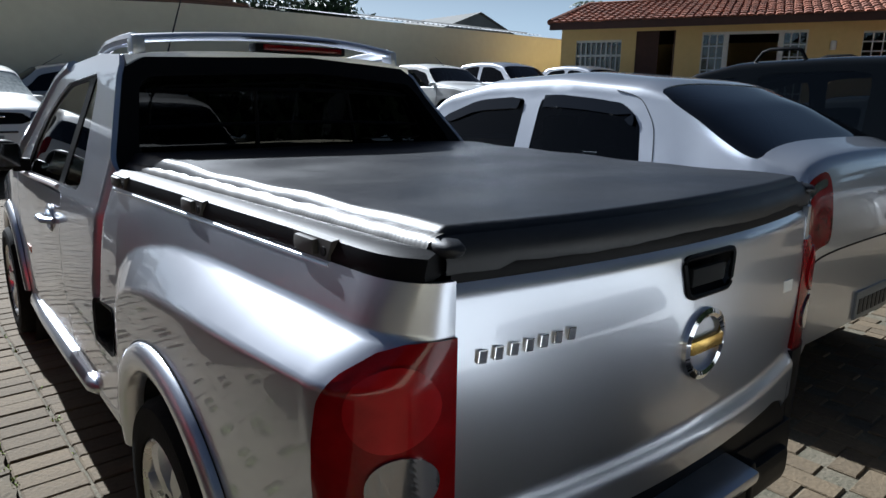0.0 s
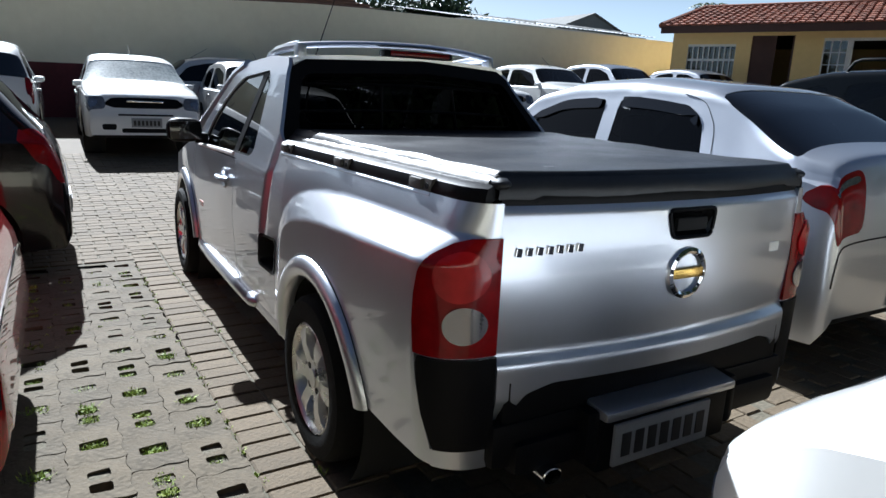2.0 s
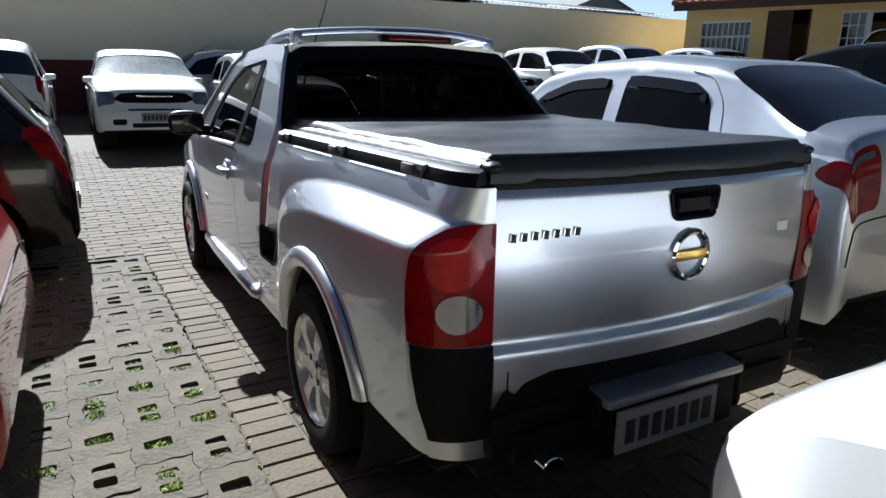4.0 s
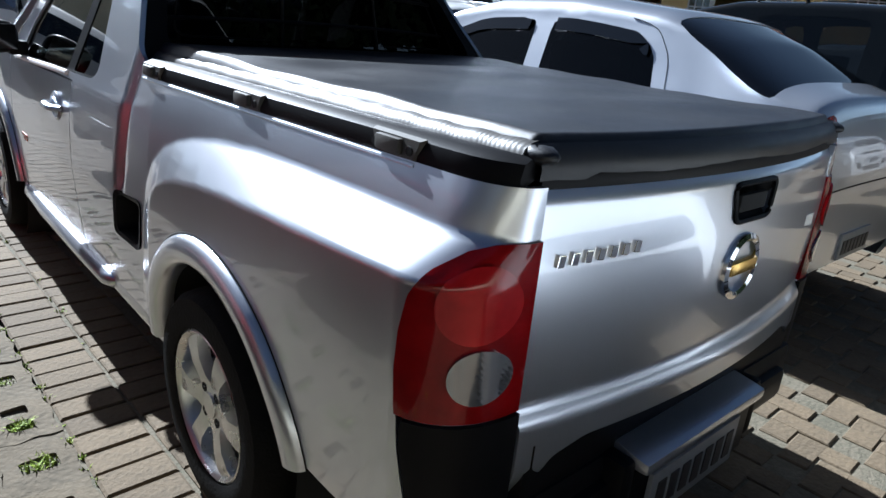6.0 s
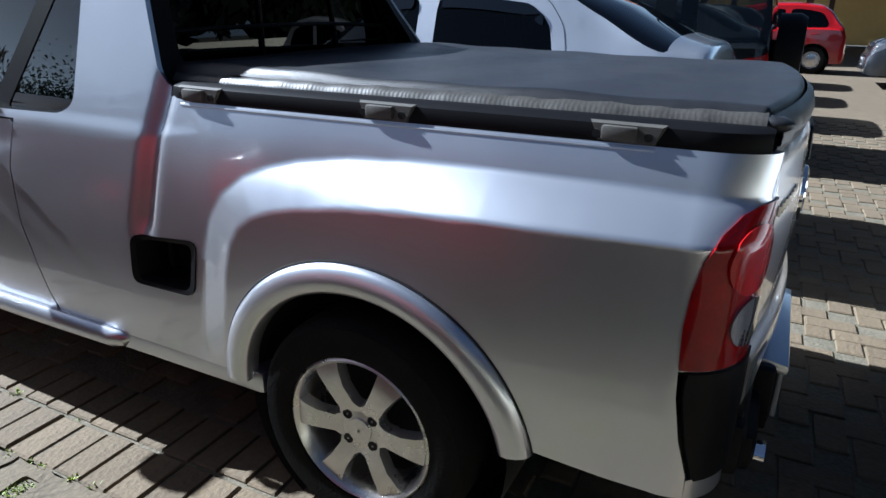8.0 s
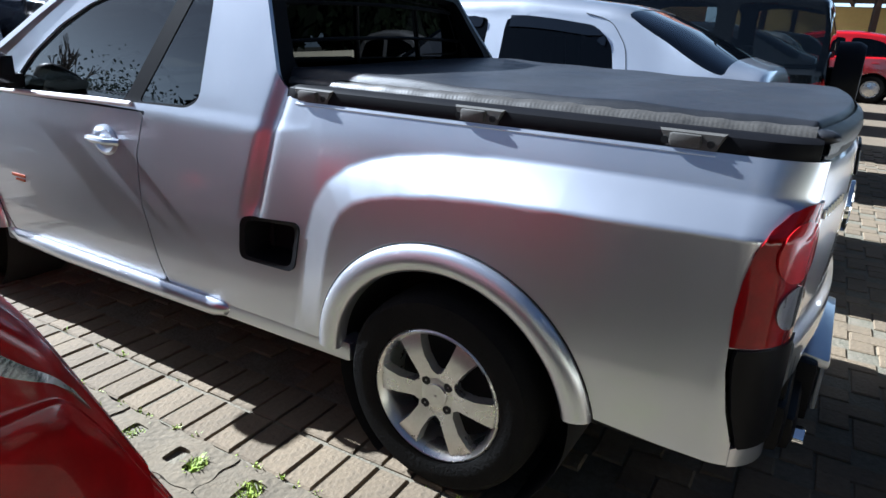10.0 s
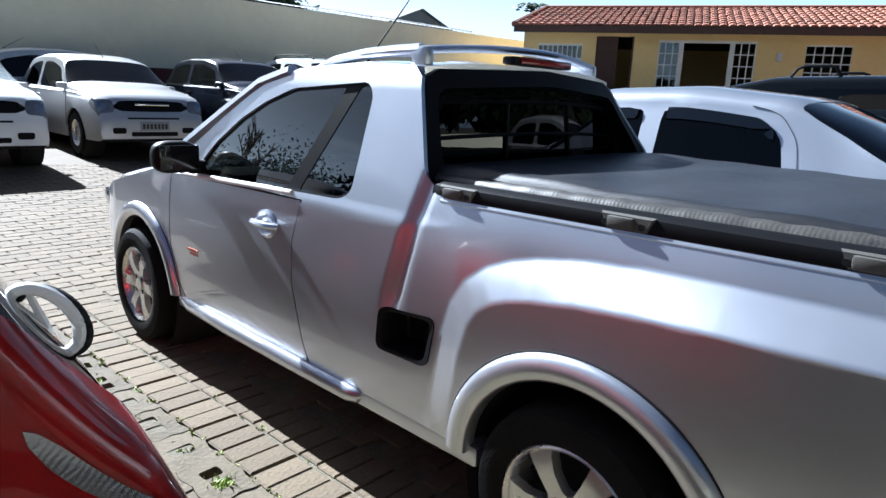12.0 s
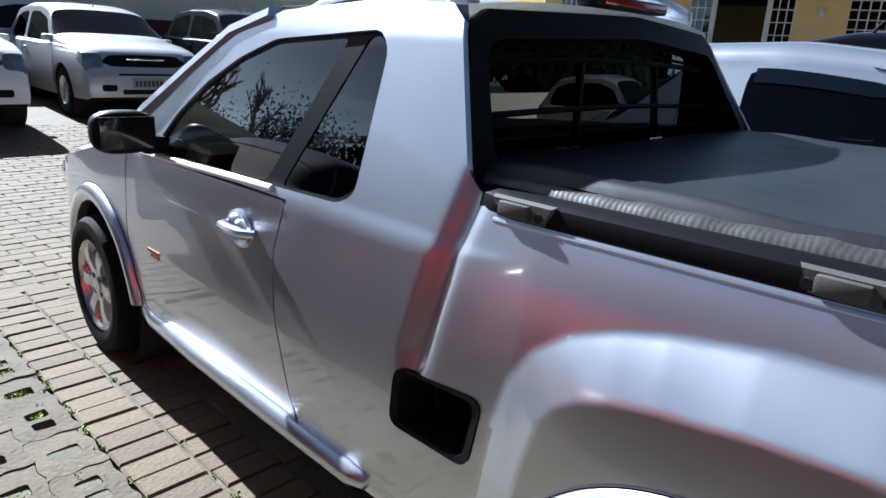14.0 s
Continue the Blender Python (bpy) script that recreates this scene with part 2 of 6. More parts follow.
def add_tube(bm, pts, r, sides=8, closed=False, flat=1.0):
    pts = [Vector(p) for p in pts]
    rings = []
    for i, p in enumerate(pts):
        a = pts[i - 1] if i or closed else p
        b = pts[(i + 1) % len(pts)] if i < len(pts) - 1 or closed else p
        d = (b - a).normalized()
        up = Vector((0, 0, 1)) if abs(d.z) < 0.95 else Vector((1, 0, 0))
        s = d.cross(up).normalized()
        u = s.cross(d)
        rr = r[i] if isinstance(r, (list, tuple)) else r
        rings.append([bm.verts.new(p + s * rr * math.cos(k * 2 * math.pi / sides) + u * rr * flat * math.sin(k * 2 * math.pi / sides)) for k in range(sides)])
    n = len(rings)
    for i in range(n if closed else n - 1):
        a, b = rings[i], rings[(i + 1) % n]
        for k in range(sides):
            bm.faces.new((a[k], a[(k + 1) % sides], b[(k + 1) % sides], b[k]))
    if not closed:
        bm.faces.new(rings[0][::-1])
        bm.faces.new(rings[-1])


def tube(pts, r, sides=8, closed=False, flat=1.0):
    bm = bmesh.new()
    add_tube(bm, pts, r, sides, closed, flat)
    bmesh.ops.recalc_face_normals(bm, faces=bm.faces)
    return bm


def add_lathe(bm, profile, m=None, seg=40):
    """Turn (radius, along x) pairs about the x axis."""
    rings = []
    for r, x in profile:
        rings.append([bm.verts.new((x, r * math.cos(k * 2 * math.pi / seg), r * math.sin(k * 2 * math.pi / seg))) for k in range(seg)])
    for a, b in zip(rings, rings[1:]):
        for k in range(seg):
            bm.faces.new((a[k], a[(k + 1) % seg], b[(k + 1) % seg], b[k]))
    if m is not None:
        bmesh.ops.transform(bm, matrix=m, verts=[v for r in rings for v in r])
    return rings


def inside(poly, px, py):
    poly = np.asarray(poly, float)
    x, y = poly[:, 0], poly[:, 1]
    x2, y2 = np.roll(x, -1), np.roll(y, -1)
    hit = np.zeros(np.shape(px), bool)
    for a, b, c, d in zip(x, y, x2, y2):
        if b == d:
            continue
        cross = ((b > py) != (d > py)) & (px < (c - a) * (py - b) / (d - b) + a)
        hit ^= cross
    return hit


def nearest(poly, px, py, closed=True):
    """Distance to, and nearest point on, a polyline."""
    poly = np.asarray(poly, float)
    best = np.full(np.shape(px), 1e9)
    bx, by = np.array(px, float), np.array(py, float)
    n = len(poly)
    for i in range(n if closed else n - 1):
        a, b = poly[i], poly[(i + 1) % n]
        d = b - a
        t = np.clip(((px - a[0]) * d[0] + (py - a[1]) * d[1]) / max(d @ d, 1e-12), 0, 1)
        qx, qy = a[0] + t * d[0], a[1] + t * d[1]
        dist = np.hypot(px - qx, py - qy)
        m = dist < best
        best, bx, by = np.where(m, dist, best), np.where(m, qx, bx), np.where(m, qy, by)
    return best, bx, by


def rounded(poly, r, n=4, ax=1.0):
    """A polygon with its corners cut round; ax stretches the first axis to metres."""
    out = []
    k = len(poly)
    for i in range(k):
        p, a, b = (Vector((q[0] * ax, q[1])) for q in (poly[i], poly[i - 1], poly[(i + 1) % k]))
        u, v = a - p, b - p
        rr = min(r, u.length * 0.45, v.length * 0.45)
        s, e = p + u.normalized() * rr, p + v.normalized() * rr
        for j in range(n + 1):
            t = j / n
            q = s * (1 - t) ** 2 + p * 2 * t * (1 - t) + e * t * t
            out.append((q.x / ax, q.y))
    return out


def patch(outline, holes, f, us, vs, flange=0.0, ax=1.0, flip=False, lift=0.0):
    """The part of the surface f(u, v) within an outline and outside its holes, its rim snapped to them and turned in by flange."""
    us, vs = np.asarray(us, float), np.asarray(vs, float)
    U, V = np.meshgrid(us, vs, indexing="ij")
    cu, cv = (U[:-1, :-1] + U[1:, 1:]) / 2, (V[:-1, :-1] + V[1:, 1:]) / 2
    keep = inside(outline, cu, cv)
    for h in holes:
        keep &= ~inside(h, cu, cv)
    count, total = np.zeros(U.shape, int), np.zeros(U.shape, int)
    for a in (0, 1):
        for b in (0, 1):
            count[a:U.shape[0] - 1 + a, b:U.shape[1] - 1 + b] += keep
            total[a:U.shape[0] - 1 + a, b:U.shape[1] - 1 + b] += 1
    rim = (count > 0) & (count < 4)
    scaled = [np.asarray([(p[0] * ax, p[1]) for p in q]) for q in (outline, *holes)]
    best = np.full(U.shape, 1e9)
    SU, SV = U.copy(), V.copy()
    for q in scaled:
        d, x, y = nearest(q, U * ax, V)
        m = rim & (d < best)
        best, SU, SV = np.where(m, d, best), np.where(m, x / ax, SU), np.where(m, y, SV)
    P = f(SU, SV)
    bm = bmesh.new()
    verts = {}
    for i, j in zip(*np.nonzero(count > 0)):
        verts[i, j] = bm.verts.new(P[i, j])
    for i, j in zip(*np.nonzero(keep)):
        quad = [verts[i, j], verts[i + 1, j], verts[i + 1, j + 1], verts[i, j + 1]]
        bm.faces.new(quad[::-1] if flip else quad)
    bmesh.ops.remove_doubles(bm, verts=bm.verts, dist=0.0004)
    bmesh.ops.dissolve_degenerate(bm, dist=0.0003, edges=bm.edges)
    bm.normal_update()
    if lift:
        for v, nrm in [(v, v.normal.copy()) for v in bm.verts]:
            v.co += nrm * lift
    if flange:
        border = [e for e in bm.edges if len(e.link_faces) == 1]
        normals = {v: v.normal.copy() for e in border for v in e.verts}
        made = bmesh.ops.extrude_edge_only(bm, edges=border)["geom"]
        fresh = [g for g in made if isinstance(g, bmesh.types.BMVert)]
        for v in fresh:
            mates = [e.other_vert(v) for e in v.link_edges if e.other_vert(v) in normals]
            if mates:
                v.co -= normals[mates[0]] * flange
    return bm


def mirrored(bm):
    twin = bm.copy()
    bmesh.ops.scale(twin, vec=(-1, 1, 1), verts=twin.verts)
    bmesh.ops.reverse_faces(twin, faces=twin.faces)
    return twin


def curve_table(xs, ys, smooth=9):
    """A smooth function through (about) the given values."""
    fine = np.linspace(xs[0], xs[-1], 400)
    val = np.interp(fine, xs, ys)
    pad = np.r_[2 * val[0] - val[smooth:0:-1], val, 2 * val[-1] - val[-2:-smooth - 2:-1]]
    ker = np.hanning(2 * smooth + 3)[1:-1]
    val = np.convolve(pad, ker / ker.sum(), "valid")
    return lambda x: np.interp(x, fine, val)


def ground_z(x, y):
    """The yard: level round the pickup, rising gently beyond the lane."""
    y = np.asarray(y, float)
    s = np.clip(y - 4.3, 0, 14)
    return 0.045 * (s * s / (s + 0.8)) + 0.055 * np.clip(np.asarray(x, float) - 4, 0, 9) * np.clip((y - 5.5) / 6, 0, 1)


# ---- wheels ----
def wheel(parent, x, y, z, r, width, side, rim_r, spokes=6, steel=False):
    """A wheel whose outer face looks along side * x."""
    hub = pose(x, y, z) @ Matrix.Diagonal((side, 1, 1, 1))
    bm = bmesh.new()
    w = width / 2
    add_lathe(bm, [(rim_r * 0.97, -w * 0.9), (rim_r * 1.0, -w), (r * 0.93, -w), (r * 0.985, -w * 0.8), (r, -w * 0.45), (r, w * 0.45), (r * 0.985, w * 0.8),
                   (r * 0.93, w * 1.0), (rim_r * 1.12, w * 1.04), (rim_r * 1.0, w * 0.98), (rim_r * 0.97, w * 0.8)], hub, 48)
    bmesh.ops.recalc_face_normals(bm, faces=bm.faces)
    tyre = part("tyre", bm, RUBBER, parent)
    bm = bmesh.new()
    add_lathe(bm, [(rim_r, w * 0.9), (rim_r * 0.96, w * 0.96), (rim_r * 0.91, w * 0.86), (rim_r * 0.86, w * 0.4), (rim_r * 0.84, -w * 0.6)], hub, 48)
    out = []
    if steel:
        add_lathe(bm, [(rim_r * 0.88, w * 0.5), (rim_r * 0.7, w * 0.62), (rim_r * 0.4, w * 0.55), (rim_r * 0.2, w * 0.75), (0.005, w * 0.78)], hub, 32)
    else:
        for k in range(spokes):
            m = hub @ Matrix.Rotation(2 * math.pi * (k + 0.5) / spokes, 4, "X")
            rows = []
            for q, half, lift in ((0.16, 0.26, 0.76), (0.36, 0.135, 0.84), (0.60, 0.145, 0.92), (0.80, 0.185, 0.90), (0.93, 0.225, 0.82)):
                hw = rim_r * half
                rows.append([bm.verts.new(m @ Vector((w * lift - d, sx * hw, rim_r * q))) for sx, d in ((-1.0, 0.03), (-0.86, 0.0), (0.86, 0.0), (1.0, 0.03))])
            for a, b in zip(rows, rows[1:]):
                for k2 in range(3):
                    bm.faces.new((a[k2], a[k2 + 1], b[k2 + 1], b[k2]))
        add_lathe(bm, [(rim_r * 0.34, w * 0.5), (rim_r * 0.32, w * 0.74), (rim_r * 0.24, w * 0.80), (0.004, w * 0.80)], hub, 28)
    bmesh.ops.recalc_face_normals(bm, faces=bm.faces)
    rim = part("rim", bm, ALLOY, tyre)
    bm = bmesh.new()
    add_lathe(bm, [(rim_r * 0.84, -w * 0.2), (rim_r * 0.3, -w * 0.1), (0.004, -w * 0.1)], hub, 28)
    part("brake_drum", bm, DARK, tyre)
    if not steel:
        bm = bmesh.new()
        add_lathe(bm, [(rim_r * 0.17, w * 0.78), (rim_r * 0.165, w * 0.86), (0.004, w * 0.87)], hub, 20)
        part("hub_cap", bm, ALLOY, tyre, "silver hub cap")
        for k in range(4):
            m = hub @ Matrix.Rotation(2 * math.pi * (k + 0.5) / 4, 4, "X") @ pose(0, 0, rim_r * 0.25)
            bm = bmesh.new()
            add_lathe(bm, [(rim_r * 0.068, w * 0.7), (rim_r * 0.068, w * 0.815), (0.003, w * 0.815)], m, 10)
            part("wheel_bolt", bm, DARK, tyre)
    return tyre


# ---- parked cars ----
# columns: along the surface, place along the length, top height, belt height, half width (of the whole width)
SHAPES = {
    "round_tail": [(0, 0, .44, .40, .42), (.04, .003, .56, .51, .45), (.075, .008, .68, .62, .458), (.10, .020, .78, .71, .458), (.13, .033, .90, .81, .462), (.16, .046, 1.02, .89, .467), (.24, .090, 1.29, .90, .481),
              (.30, .145, 1.39, .90, .49), (.40, .28, 1.44, .89, .498), (.50, .45, 1.43, .88, .5), (.58, .555, 1.36, .87, .5), (.68, .70, 1.02, .87, .5),
              (.72, .74, .98, .87, .497), (.80, .84, .93, .85, .490), (.87, .935, .86, .79, .475), (.905, .968, .79, .72, .462), (.93, .980, .68, .62, .452), (.95, .985, .60, .55, .448), (.97, .998, .54, .49, .445), (1, 1, .36, .33, .43)],
    "round_nose": [(0, 0, .46, .42, .40), (.05, .001, .62, .57, .435), (.09, .010, .78, .72, .455), (.14, .028, .96, .89, .468), (.24, .095, 1.27, .90, .482),
              (.30, .15, 1.39, .90, .49), (.40, .28, 1.44, .89, .498), (.50, .45, 1.43, .88, .5), (.58, .555, 1.36, .87, .5), (.68, .70, 1.02, .87, .5),
              (.72, .74, .96, .86, .497), (.80, .84, .90, .82, .488), (.88, .935, .79, .72, .465), (.94, .985, .66, .60, .43), (1, 1, .46, .42, .36)],
    "hatch": [(0, 0, .46, .42, .40), (.05, .001, .62, .57, .435), (.09, .010, .78, .72, .455), (.14, .028, .96, .89, .468), (.24, .095, 1.27, .90, .482),
              (.30, .15, 1.39, .90, .49), (.40, .28, 1.44, .89, .498), (.50, .45, 1.43, .88, .5), (.58, .555, 1.36, .87, .5), (.68, .70, 1.02, .87, .5),
              (.72, .74, .98, .87, .497), (.80, .84, .93, .85, .490), (.87, .935, .86, .79, .475), (.905, .968, .79, .72, .462), (.93, .980, .68, .62, .452), (.95, .985, .60, .55, .448), (.97, .998, .54, .49, .445), (1, 1, .36, .33, .43)],
    "sedan": [(0, 0, .46, .42, .40), (.05, .001, .68, .63, .435), (.09, .008, .98, .91, .455), (.12, .016, 1.11, .97, .465), (.18, .058, 1.155, .98, .482),
              (.27, .138, 1.315, .96, .490), (.33, .212, 1.425, .94, .495), (.42, .345, 1.475, .92, .5), (.52, .485, 1.45, .90, .5), (.60, .575, 1.37, .89, .5),
              (.69, .705, 1.03, .88, .5), (.73, .745, .98, .88, .497), (.81, .85, .93, .85, .489), (.87, .94, .86, .79, .475), (.905, .970, .79, .72, .462), (.93, .982, .68, .62, .452), (.95, .986, .60, .55, .448), (.97, .998, .54, .49, .445), (1, 1, .36, .33, .43)],
    "suv": [(0, 0, .52, .48, .43), (.05, .001, .72, .66, .455), (.09, .006, 1.02, .96, .47), (.15, .014, 1.40, 1.02, .480), (.22, .032, 1.66, 1.02, .487),
            (.30, .12, 1.72, 1.01, .492), (.42, .32, 1.73, 1.0, .498), (.52, .50, 1.71, .99, .5), (.60, .60, 1.62, .98, .5), (.69, .71, 1.16, .98, .5),
            (.73, .75, 1.09, .97, .497), (.81, .86, 1.03, .93, .487), (.88, .95, .92, .84, .465), (.94, .988, .76, .68, .43), (1, 1, .52, .48, .36)],
}


def parked_car(kind, m, colour, label, length, width, height, rails=False, visors=False, plate=True, spare=False, glass_mat=None, steel=True, tail=None, clear=None, head=None, strip=False, shape=None, screen_mat=None, shoulder=0.045, tumble=0.30):
    root = thing("parked_car" if kind != "suv" else "parked_suv", m, label, "car", "parked cars")
    tab = np.array(SHAPES[shape or kind])
    k = height / (1.73 if kind == "suv" else 1.45 if kind == "sedan" else 1.44)
    yf, zt, zb, hw = (curve_table(tab[:, 0], tab[:, c], 5) for c in range(1, 5))
    sill = 0.23 if kind != "suv" else 0.34
    wr = 0.295 if kind != "suv" else 0.355
    glass_mat = glass_mat or GLASS_CAR

    def surf(u, a):
        s = np.where(a > 1, -1.0, 1.0)
        a = np.where(a > 1, 2 - a, a)
        y = (yf(u) - 0.5) * length
        b, t, w = zb(u) * k, zt(u) * k, hw(u) * width
        low = np.clip(a / 0.5, 0, 1)
        foot = sill + 0.13 * np.clip((0.10 - u) / 0.08, 0, 1) + 0.03 * np.clip((u - 0.93) / 0.05, 0, 1)
        z1 = foot + (b - foot) * low
        w1 = w * (0.965 + 0.035 * np.sin(np.pi * np.clip(low * 0.8 + 0.15, 0, 1)))
        # above the belt: a shoulder, straight leaning side glass, then the rounded roof edge and crown
        g = np.clip((a - 0.5) / 0.5, 0, 1)
        h = t - b
        cabin = np.clip(h / 0.36, 0, 1)
        base = w * (0.965 + 0.035 * np.sin(np.pi * 0.95))
        inner = base - shoulder * cabin
        rim_h = h * (1 - (0.80 if kind != "suv" else 0.88) * np.clip(h / 0.45, 0, 1))
        lean = inner - (tumble if kind != "suv" else 0.16) * np.clip(h - rim_h, 0, 1)
        q1, q2, q3 = np.clip(g / 0.08, 0, 1), np.clip((g - 0.08) / 0.42, 0, 1), np.clip((g - 0.5) / 0.5, 0, 1) * np.pi / 2
        x12 = base + (inner - base) * q1 + (lean - inner) * q2
        z12 = b + 0.02 * cabin * q1 + (h - rim_h - 0.02 * cabin) * q2
        w2 = np.where(g > 0.5, lean * np.cos(q3) ** (2 / 3), x12)
        z2 = np.where(g > 0.5, t - rim_h + rim_h * np.sin(q3) ** (2 / 3), z12)
        up = a > 0.5
        return np.stack([s * np.where(up, w2, w1), y, np.where(up, z2, z1)], -1)

    def to_u(y):
        g = np.linspace(0, 1, 500)
        return float(np.interp(y / length + 0.5, yf(g), g))

    front = length / 2 - 0.80 * length / 3.83
    rear = front - (2.40 if kind == "hatch" else 2.50 if kind == "sedan" else 2.62) * length / (3.83 if kind == "hatch" else 4.13 if kind == "sedan" else 4.4)
    us = np.unique(np.r_[np.linspace(0, 0.16, 17), np.linspace(0.16, 0.84, 62), np.linspace(0.84, 1, 15)])
    vs = np.unique(np.r_[np.linspace(0, 0.5, 13), np.linspace(0.5, 1, 21)])
    vs = np.r_[vs, 2 - vs[-2::-1]]
    arches = []
    for yc in (front, rear):
        ring = []
        for q in np.linspace(-0.25, math.pi + 0.25, 22):
            y, z = yc + (wr + 0.055) * math.cos(q), wr + (wr + 0.055) * math.sin(q)
            u = to_u(y)
            ring.append((u, 0.5 * (z - sill) / (zb(u) * k - sill)))
        ring[0], ring[-1] = (ring[0][0], -0.3), (ring[-1][0], -0.3)
        arches.append(ring)
    flip = lambda poly: [(u, 2 - a) for u, a in poly]
    if kind == "hatch":
        glasses = {"windscreen": [(.590, .80), (.587, 1.0), (.590, 1.20), (.676, 1.225), (.682, 1.0), (.676, .775)], "rear_window": [(.145, .80), (.145, 1.20), (.245, 1.20), (.245, .80)]}
        side = [[(.435, .545), (.668, .545), (.625, .64), (.585, .712), (.50, .733), (.435, .735)], [(.418, .545), (.418, .735), (.34, .733), (.285, .705), (.252, .62), (.258, .55)]]
        tail = tail or [(.085, .40), (.12, .36), (.165, .49), (.175, .60), (.15, .84), (.088, .82)]
    elif kind == "sedan":
        glasses = {"windscreen": [(.610, .80), (.606, 1.0), (.610, 1.20), (.690, 1.225), (.694, 1.0), (.690, .775)], "rear_window": [(.184, .768), (.180, 1.0), (.184, 1.232), (.318, 1.215), (.318, .785)]}
        side = [[(.462, .545), (.682, .548), (.64, .63), (.60, .705), (.54, .733), (.462, .738)], [(.442, .545), (.442, .738), (.39, .737), (.347, .730), (.329, .68), (.318, .55)]]
        tail = tail or [(.062, .89), (.062, .48), (.074, .425), (.14, .425), (.168, .455), (.140, .497), (.112, .53), (.110, .89)]
    else:
        glasses = {"windscreen": [(.610, .80), (.606, 1.0), (.610, 1.20), (.690, 1.225), (.694, 1.0), (.690, .775)], "rear_window": [(.12, .78), (.12, 1.22), (.20, 1.22), (.20, .78)]}
        side = [[(.512, .545), (.678, .548), (.64, .64), (.605, .715), (.512, .735)], [(.492, .545), (.492, .735), (.372, .735), (.372, .545)], [(.348, .545), (.348, .735), (.22, .735), (.195, .70), (.20, .55)]]
        tail = tail or [(.070, .60), (.070, .25), (.235, .25), (.243, .44), (.13, .47), (.10, .62)]
    head = head or [(.862, .43), (.90, .40), (.940, .46), (.944, .895), (.902, .895), (.882, .72)]
    grille = [(.908, .912), (.940, .912), (.943, 1.0), (.940, 1.088), (.908, 1.088), (.905, 1.0)]
    cut = {}
    for nm, poly in glasses.items():
        cut[nm] = [rounded(poly, 0.03, 3)]
    cut["side_window"] = [rounded(p, 0.02, 3) for q in side for p in (q, flip(q))]
    cut["tail_lamp"] = [rounded(p, 0.02, 3) for p in (tail, flip(tail))]
    cut["headlamp"] = [rounded(p, 0.02, 3) for p in (head, flip(head))]
    cut["grille"] = [rounded(grille, 0.02, 3)]
    holes = [p for ps in cut.values() for p in ps] + arches + [flip(a) for a in arches]
    full = [(-.01, -.01), (1.01, -.01), (1.01, 2.01), (-.01, 2.01)]
    bm = patch(full, holes, surf, us, vs, flange=0.022)
    for u, sgn in ((0.0, 1), (1.0, -1)):
        rim = surf(np.full(vs.shape, u), vs)
        vv = [bm.verts.new(p) for p in rim]
        bm.faces.new(vv[::sgn])
    body = part("body", bm, colour, root)
    fine_v = np.unique(np.r_[np.linspace(0, 0.5, 20), np.linspace(0.5, 1, 36)])
    fine_v = np.r_[fine_v, 2 - fine_v[-2::-1]]
    fine_u = np.unique(np.r_[np.linspace(0, 0.26, 60), np.linspace(0.26, 0.84, 70), np.linspace(0.84, 1, 40)])
    mats = {"windscreen": screen_mat or glass_mat, "rear_window": GLASS_DARK, "side_window": glass_mat, "tail_lamp": RED_LENS, "headlamp": HEAD_LENS, "grille": PLASTIC}
    for nm, polys in cut.items():
        for poly in polys:
            part(nm, patch(poly, [], surf, fine_u, fine_v, lift=-0.004 if "lamp" not in nm else 0.003, flange=0.004 if "lamp" in nm else 0), mats[nm], root)
    if clear:
        for poly in (clear, flip(clear)):
            part("clear_lens", patch(rounded(poly, 0.012, 3), [], surf, np.linspace(.04, .24, 80), fine_v, lift=0.008, flange=0.006), CLEAR_LENS, root, "clear reversing lens")
    if len(head) == 6:
        for uc, ac in ((.912, .60), (.920, .80)):
            disc = [(uc + .014 * math.cos(q), ac + .055 * math.sin(q)) for q in np.linspace(0, 2 * math.pi, 18, endpoint=False)]
            for poly in (disc, flip(disc)):
                part("reflector", patch(poly, [], surf, fine_u, fine_v, lift=0.007, flange=0.004), CLEAR_LENS, root)
    aa = np.linspace(.28, 1.72, 40)
    part("bumper_seam", tube(surf(np.full(40, .056 if kind != "suv" else .03), aa), 0.0045, 4), DARK, root)
    if strip:
        aa = np.linspace(.42, 1.58, 40)
        part("bumper_strip", tube(surf(np.full(40, .058), aa), 0.006, 6), CHROME, root, "chrome bumper strip")
    if kind == "hatch":
        p = surf(np.array([.55]), np.array([1.0]))[0]
        part("antenna", tube([tuple(p), (0, p[1] - .04, p[2] + .03), (0, p[1] - .35, p[2] + .22)], [.012, .005, .002], 6), PLASTIC, root)
    # seams between the doors
    seams = [(side[0][0][0] - 0.005, 0.06, 0.53)] + ([(side[0][1][0] + 0.025, 0.12, 0.5)])
    for u, a0, a1 in seams:
        for s in (0, 1):
            aa = np.linspace(a0, a1, 9)
            p = surf(np.full(9, u), 2 - aa if s else aa)
            part("door_seam", tube(p, 0.004, 4), DARK, root)
    if kind == "sedan":
        for s in (0, 1):
            u = np.array([side[1][-1][0] - .020, side[1][-1][0] - .016, side[1][-2][0] - .016, side[1][-3][0] - .014, side[1][-3][0] + .012])
            aa = np.array([.20, .52, .68, .745, .765])
            q = np.linspace(0, 4, 33)
            uu, va = curve_table(range(5), u, 45)(q), curve_table(range(5), aa, 45)(q)
            part("door_seam", tube(surf(uu, 2 - va if s else va), 0.0022, 4), DARK, root)
